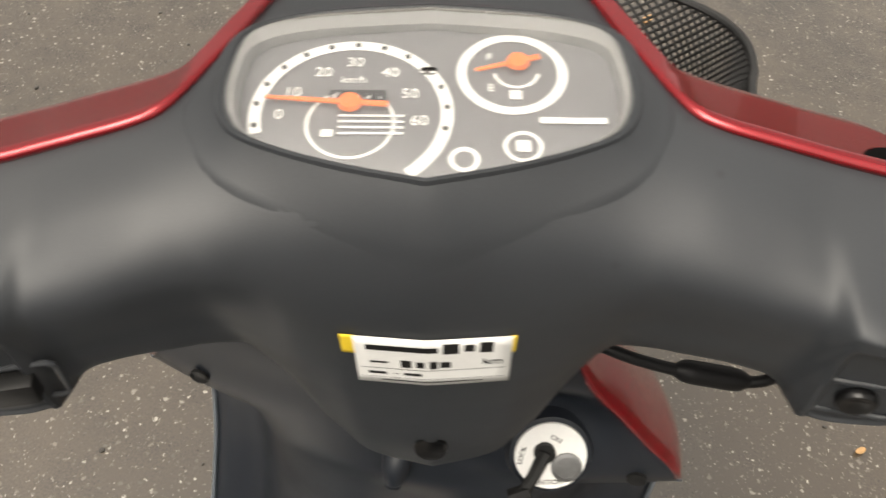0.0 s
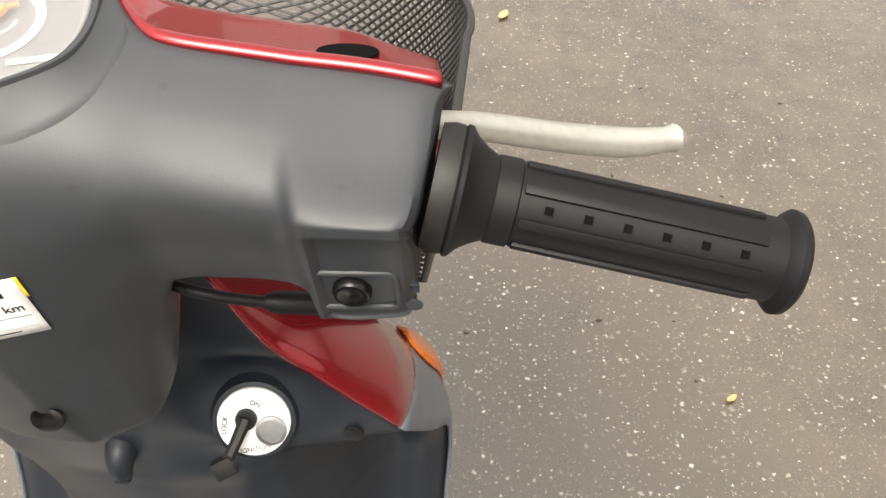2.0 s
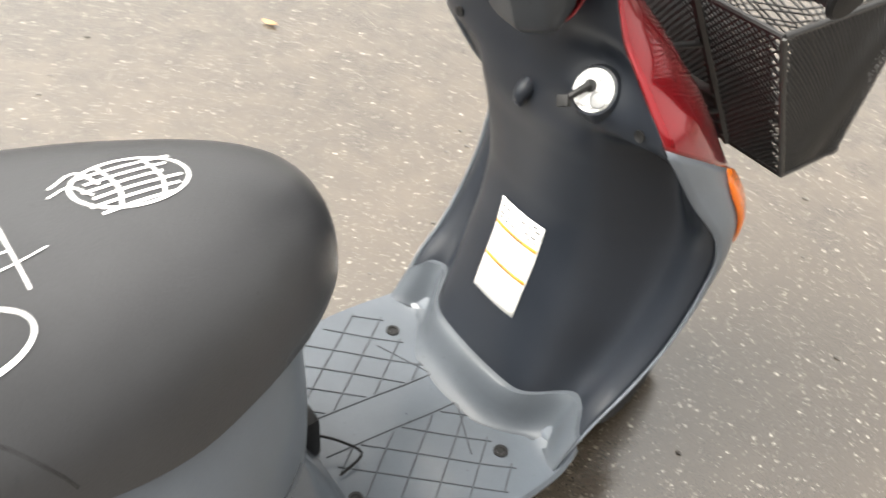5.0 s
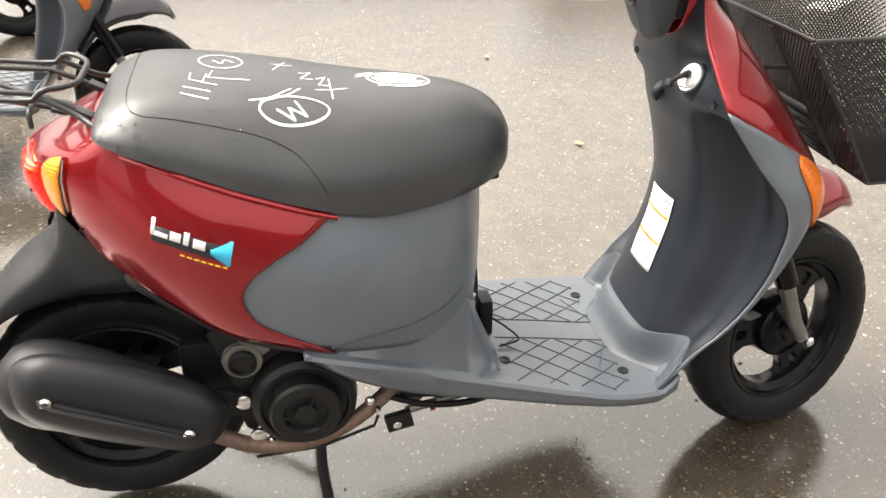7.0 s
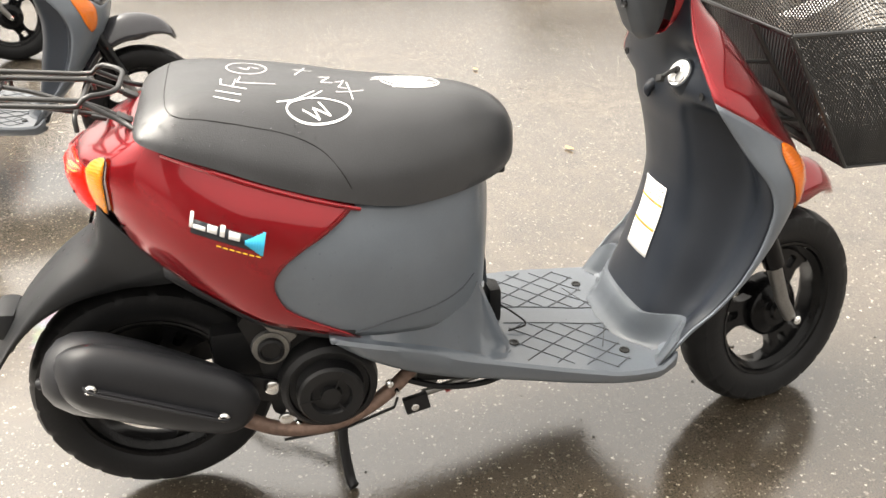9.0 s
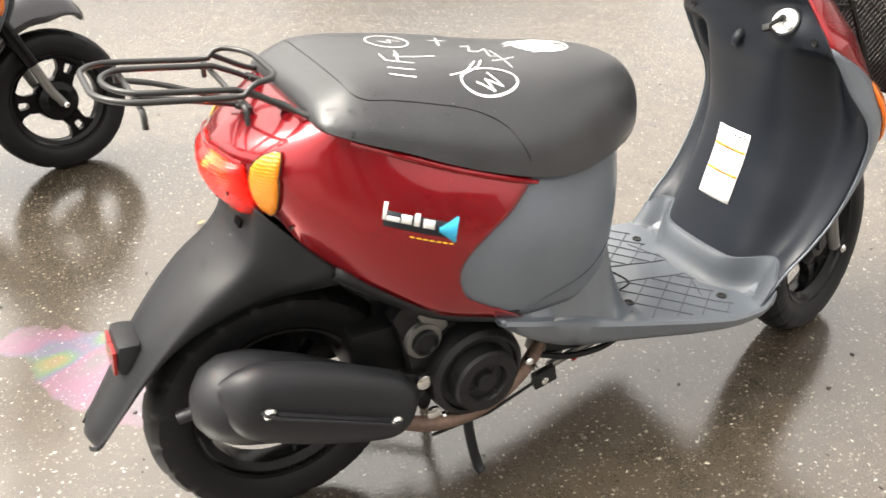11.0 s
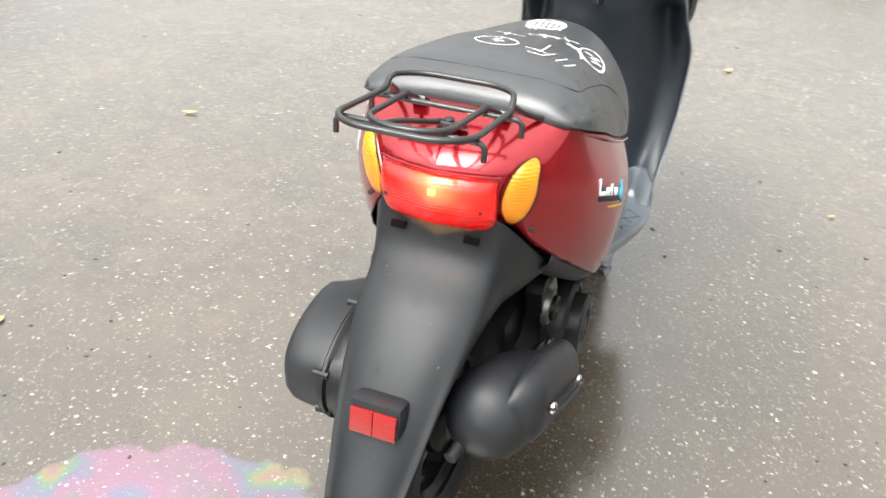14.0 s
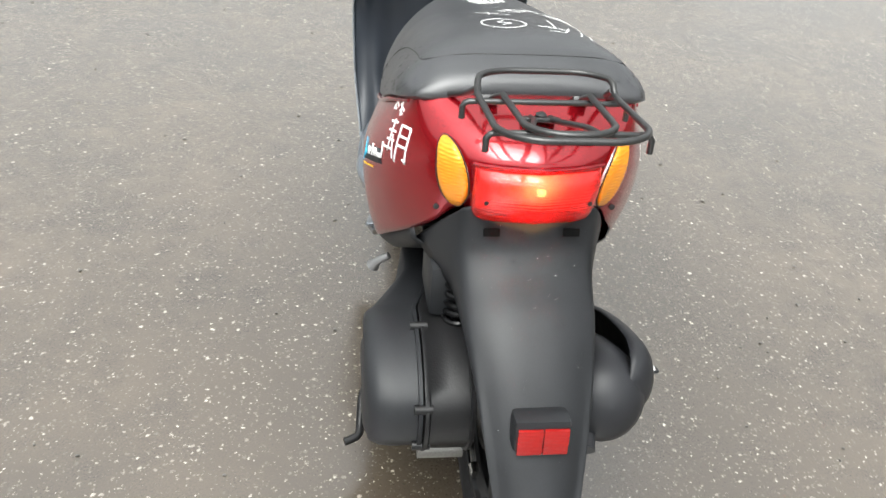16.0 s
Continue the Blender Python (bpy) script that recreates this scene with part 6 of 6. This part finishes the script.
# drive cover on the left
CV = [(-0.13, 0.02, 0.02), (-0.125, 0.05, 0.06), (-0.10, 0.075, 0.095), (-0.04, 0.09, 0.112), (0.02, 0.088, 0.108), (0.10, 0.058, 0.088), (0.2, 0.042, 0.082), (0.3, 0.038, 0.08), (0.36, 0.028, 0.05), (0.38, 0.02, 0.02)]
for nm, x0, x1, k0, lab in (("drive_case", -0.062, -0.128, 1.0, "black drive case"), ("drive_cover", -0.1305, -0.205, 0.97, "matt black belt-drive cover")):
    rows = []
    n = 40
    for x, k in ((x0, 1.03), (x0 - 0.005, 1.035), (x0 - 0.006, 1.0), ((x0 + x1) / 2, 1.0), (x1 + 0.008, 1.0) if nm == "drive_case" else (x1 + 0.02, 0.985), (x1 + 0.005, 1.03) if nm == "drive_case" else (x1 + 0.007, 0.94), (x1, 1.03) if nm == "drive_case" else (x1, 0.82), (x1 - 0.001, 0.3)):
        ring = []
        for i in range(n):
            q = 2 * math.pi * i / n
            cy_ = 0.115
            y = cy_ + 0.235 * math.cos(q) * k0 * k
            up_, dn_ = spl(CV, y)
            zc = 0.285 - 0.02 * (y - 0.0) + 0.015
            h = up_ if math.sin(q) > 0 else dn_
            ring.append(Vector((x * (1 - 0.36 * min(1, max(0, (y - 0.05) / 0.17))), y, zc + h * k * k0 * abs(math.sin(q)) ** 0.6 * (1 if math.sin(q) > 0 else -1))))
        rows.append(ring)
    part(nm, grid(rows, True, True), ENGINE if nm == "drive_case" else BLACK_PLASTIC, engine, lab, angle=50)
bm = bmesh.new()
for q in (20, 75, 120, 165, 200, 250, 300):
    y = 0.115 + 0.236 * math.cos(radians(q))
    up_, dn_ = spl(CV, y)
    z = 0.30 - 0.02 * y + (up_ if q < 180 else -dn_) * abs(math.sin(radians(q))) ** 0.7
    bm = bmesh.new()
    kx_ = 1 - 0.36 * min(1, max(0, (y - 0.05) / 0.17))
    tube([(-0.118 * kx_, y, z), (-0.142 * kx_, y, z)], 0.0065, 10, bm)
    part("cover_lug", bm, ENGINE, engine)
bm = bmesh.new()
block(bm, Matrix.Translation((-0.095, 0.06, 0.425)), 0.022, 0.05, 0.04, 0.012)
part("air_cleaner", bm, BLACK_PLASTIC, engine)
# rear shock absorber
helix = [Vector((-0.072 + 0.021 * math.cos(q), 0.015 + 0.021 * math.sin(q), 0.375 + 0.0145 * q / (2 * math.pi))) for q in np.linspace(0, 2 * math.pi * 11, 220)]
shock = part("shock_spring", tube(helix, 0.0045, 8), RIM, scooter, "black coil spring of the rear shock")
part("shock_rod", tube([(-0.072, 0.015, 0.30), (-0.072, 0.015, 0.56)], 0.011, 12), ENGINE, shock)
# helmet hook and lock on the left flank
bm = tube([(-0.150, 0.30, 0.300), (-0.170, 0.305, 0.285), (-0.176, 0.31, 0.273)], [0.006, 0.007, 0.012], 14)
part("helmet_lock", bm, STEEL, scooter, "small bright steel helmet lock")
# inner mud guard between wheel and body
rows = []
for q in np.linspace(20, 150, 26):
    R = 0.232
    rows.append([Vector((a * 0.036, R * math.cos(radians(q)), 0.22 + (R - 0.012 * abs(a) ** 3) * math.sin(radians(q)))) for a in np.linspace(-1, 1, 9)])
part("inner_mudguard", grid(rows), ENGINE, scooter, solid=0.003)
bm = bmesh.new()
block(bm, Matrix.Translation((0, 0.22, 0.475)), 0.09, 0.14, 0.035, 0.02)
block(bm, Matrix.Translation((0, 0.40, 0.42)), 0.10, 0.10, 0.08, 0.02)
part("frame_core", bm, ENGINE, scooter)
# dark grey lower edge of the body over the engine
for sd in (1, -1):
    rows = []
    for y in np.linspace(0.06, 0.325, 18):
        z = spl([(0.06, 0.487), (0.12, 0.448), (0.2, 0.402), (0.28, 0.374), (0.36, 0.352)], y)
        x = spl([(0.06, 0.138), (0.12, 0.158), (0.2, 0.175), (0.28, 0.178), (0.36, 0.172)], y)
        rows.append([Vector((sd * x, y, z + 0.012)), Vector((sd * (x - 0.004), y, z - 0.004)), Vector((sd * (x - 0.02), y, z - 0.018)), Vector((sd * (x - 0.06), y, z - 0.02))])
    part("lower_trim", grid(rows), BLACK_PLASTIC, scooter, solid=0.002)
# centre stand
stand = new("centre_stand")
stand.parent = scooter
tagged(stand, label="dark steel centre stand, folded down")
for sd in (1, -1):
    part("stand_leg", tube(curve_pts([(sd * 0.05, 0.31, 0.17), (sd * 0.075, 0.30, 0.09), (sd * 0.10, 0.305, 0.02), (sd * 0.112, 0.31, 0.008)], 14), 0.009, 10), ENGINE, stand)
part("stand_bar", tube([(-0.06, 0.308, 0.15), (0.06, 0.308, 0.15)], 0.008, 10), ENGINE, stand)
part("stand_pedal", tube(curve_pts([(-0.07, 0.29, 0.09), (-0.13, 0.23, 0.095), (-0.19, 0.17, 0.12), (-0.2, 0.13, 0.085), (-0.204, 0.105, 0.074), (-0.227, 0.095, 0.07)], 20), 0.007, 10), ENGINE, stand)
# kick lever end and brake rod at the left
part("brake_rod", tube([(-0.03, 0.08, 0.20), (-0.04, 0.0, 0.175), (-0.042, -0.06, 0.165)], 0.004, 8), ALU, engine)
part("brake_nut", tube([(-0.042, -0.055, 0.165), (-0.042, -0.075, 0.164)], 0.007, 8), CHROME, engine)
part("case_boss", tube([(-0.125, -0.04, 0.185), (-0.06, -0.04, 0.185)], 0.014, 12), ALU, engine)
# seat hinge below the seat's nose
bm = bmesh.new()
block(bm, Matrix.Translation((0, 0.590, 0.560)), 0.028, 0.014, 0.018, 0.006)
part("seat_hinge", bm, ENGINE, scooter)
# small latch at the front of the under-seat cover
bm = bmesh.new()
block(bm, Matrix.Translation((0.0, 0.592, 0.285)), 0.022, 0.012, 0.035, 0.009)
part("seat_front_latch", bm, ENGINE, scooter)
part("battery_hose", tube(curve_pts([(0.015, 0.60, 0.285), (0.03, 0.625, 0.27), (0.05, 0.64, 0.258), (0.06, 0.605, 0.256)], 14), 0.0017, 8), RUBBER, scooter)

# ---- leaves and grit on the ground ----
def leaf(x, y, size, turn):
    rows = []
    for a in np.linspace(-1, 1, 9):
        w = 0.45 * (1 - a * a) ** 0.7 + 0.01
        rows.append([Matrix.Translation((x, y, 0.004)) @ Matrix.Rotation(turn, 4, "Z") @ Vector((a * size, b * w * size, 0.12 * size * b * b + 0.1 * size * a * a)) for b in (-1, -0.5, 0, 0.5, 1)])
    ob = part("fallen_leaf", grid(rows), LEAF, None, solid=0.0006)
    tagged(ob, "small dry brown leaf lying on wet asphalt", "leaf", "fallen leaves")


for x, y, s, q in ((-1.355, 1.255, 0.022, 0.4), (0.224, 2.623, 0.024, 1.2), (-2.371, 1.192, 0.02, 0.2), (-1.02, 0.12, 0.012, 2.0), (0.62, 1.45, 0.011, 0.7)):
    leaf(x, y, s, q)
grit = bmesh.new()
rg = random.Random(11)
for _ in range(420):
    x, y = rg.uniform(-2.2, 1.6), rg.uniform(-1.2, 3.0)
    r = rg.uniform(0.0015, 0.0045)
    bmesh.ops.create_icosphere(grit, subdivisions=1, radius=r, matrix=Matrix.Translation((x, y, r * 0.4)) @ Matrix.Diagonal((rg.uniform(0.7, 1.5), rg.uniform(0.7, 1.3), 0.7, 1)))
tagged(part("grit", grit, material("dark_grit", (0.05, 0.045, 0.04), 0.7, 0, 0, 0.3, 0.3, 200, 0.2)), "loose dark grit on the asphalt", "grit", kind="stuff")



# ---- unseen low sheds added round the yard: a dark skyline for puddles and paint ----
CLADDING = material("brown_shed_cladding", (0.075, 0.062, 0.05), 0.6, 0, 0, 0.3, 0.2, 40, 0.3)
ROOFING = material("grey_shed_roof", (0.12, 0.12, 0.12), 0.6, 0.2, 0, 0.2, 0.15, 30, 0.2)
SHUTTER = material("grey_roller_shutter", (0.16, 0.155, 0.145), 0.5, 0.3, 0, 0.15, 0.1, 60, 0.1)


def shed(m, length, height, depth, doors, label):
    """An unseen low building with its front along local x, facing local -y."""
    ob = new("shed")
    tagged(ob, label, "building", "sheds round the yard")
    ob.matrix_basis = m
    bm = bmesh.new()
    block(bm, Matrix.Translation((0, depth / 2, height / 2)), length / 2, depth / 2, height / 2, 0.02)
    part("wall", bm, CLADDING, ob, smooth=False)
    bm = bmesh.new()
    block(bm, Matrix.Translation((0, depth / 2 - 0.1, height + 0.07)), length / 2 + 0.25, depth / 2 + 0.35, 0.07, 0.02)
    part("roof", bm, ROOFING, ob, smooth=False)
    for k in range(doors):
        x = -length / 2 + length * (k + 0.5) / doors
        w, h = min(1.3, 0.38 * length / doors), height * 0.4
        rows = []
        for i in range(25):
            z = 2 * h * i / 24
            rows += [[Vector((x - w, -0.03, z)), Vector((x + w, -0.03, z))], [Vector((x - w, -0.055, z + h / 28)), Vector((x + w, -0.055, z + h / 28))]]
        part("roller_shutter", grid(rows), SHUTTER, ob, smooth=False, solid=0.01)
    return ob


shed(pose(-17.0, 1.0, 0, 0, 0, 90), 11.0, 2.7, 5.0, 4, "unseen low brown building with grey roller shutters, mirrored in the puddles")
shed(pose(-17.5, 11.2, 0, 0, 0, 84), 9.0, 4.0, 6.0, 3, "unseen brown building with a higher roof and roller shutters, mirrored in the puddles")
shed(pose(13.0, 2.0, 0, 0, 0, -90), 22.0, 3.4, 5.0, 6, "unseen long brown building with grey roller shutters, mirrored in the paint")
# these two are made up to close the yard and dim the horizon
shed(pose(0.0, 22.0, 0, 0, 0, 0), 20.0, 3.6, 6.0, 5, "unseen long brown building added to dim the horizon")
shed(pose(0.0, -20.0, 0, 0, 0, 180), 24.0, 3.6, 6.0, 6, "unseen long brown building added to dim the horizon")

# ---- painted line on the asphalt ----
LINE = material("worn_white_road_paint", (0.42, 0.42, 0.4), 0.6, 0, 0, 0.25, 0.3, 60, 0.3)
bm = plate([(-0.07, 0.0), (0.07, 0.0), (0.07, 2.6), (-0.07, 2.6)], 0.004, m=pose(-2.87, 3.06, 0.0, 0, 0, 36.4))
tagged(part("road_marking", bm, LINE, smooth=False), "worn white painted line on the wet asphalt", "road marking", kind="structure")


# ---- rain drops on the fender and the seat ----
def drops(name, places, parent, label_):
    bm = bmesh.new()
    rd = random.Random(3)
    for p, n in places:
        r = rd.uniform(0.0008, 0.0024)
        bmesh.ops.create_icosphere(bm, subdivisions=2, radius=r, matrix=Matrix.Translation(p) @ n.to_track_quat("Z", "Y").to_matrix().to_4x4() @ Matrix.Diagonal((1, rd.uniform(0.8, 1.5), 0.45, 1)))
    ob = part(name, bm, WATER, parent, label_)
    tagged(ob, kind="stuff")


rd = random.Random(8)
spots = []
for _ in range(70):
    t, a = rd.random() ** 1.3 * 0.8, rd.uniform(-0.9, 0.9)
    y, z, w, *_ = spl(FENDER, t)
    y2, z2, *_ = spl(FENDER, min(1, t + 0.02))
    d = Vector((0, y2 - y, z2 - z)).normalized()
    n = Vector((0, d.z, -d.y))
    n = n if n.y < 0 else -n
    drop = 0.003 + 0.009 * ease((t - 0.12) / 0.2)
    spots.append((Vector((a * w * 0.93, y + 0.009 * abs(a) ** 2.6, z - drop * abs(a) ** 2.6)), n))
drops("rain_water", spots, fender, "rain drops")
spots = []
for _ in range(140):
    y, a = 0.06 + 0.25 * rd.random() ** 2, rd.choice((rd.uniform(0.05, 0.5), rd.uniform(1.5, 1.95)))
    p = seat_pt(y, a)
    n = (seat_pt(y + 0.002, a) - p).cross(seat_pt(y, a + 0.01) - p).normalized()
    n = n if n.z > 0 else -n
    spots.append((p, n))
drops("rain_water", spots, seat, "rain drops")

# ---- two more scooters parked beyond ----
DARK = material("dark_grey_paint", (0.02, 0.02, 0.024), 0.25, 0.2, 0.8, 0.06, 0.06, 900, 0.04)
SKIP = {"rear_rack", "front_basket", "warning_label", "price_sticker", "badge", "marker_stroke", "tail_lamp", "lamp_reflector", "rain_water", "dimple"}


def base_name(o):
    return o.name.split(".")[0]


def sister(x, y, turn, label):
    """Another scooter of the same make in dark paint."""
    top = new("motor_scooter")
    tagged(top, label, "scooter", "dark scooters beyond")
    top.matrix_basis = pose(x, y, 0, 0, 0, turn)

    def clone(o, parent):
        if base_name(o) in SKIP:
            return
        c = o.copy()
        scene.collection.objects.link(c)
        c.parent = parent
        if c.type == "MESH" and c.data.materials and c.data.materials[0] == RED:
            c.material_slots[0].link = "OBJECT"
            c.material_slots[0].material = DARK
        for k in o.children:
            clone(k, c)

    for o in list(scooter.children):
        clone(o, top)
    return top


sister(-1.60, -1.27, 0.0, "dark grey motor scooter parked on wet asphalt")
sister(-3.12, -1.98, 2.0, "black motor scooter parked on wet asphalt")
tagged(scooter, "parked red and grey motor scooter with black seat and front basket")
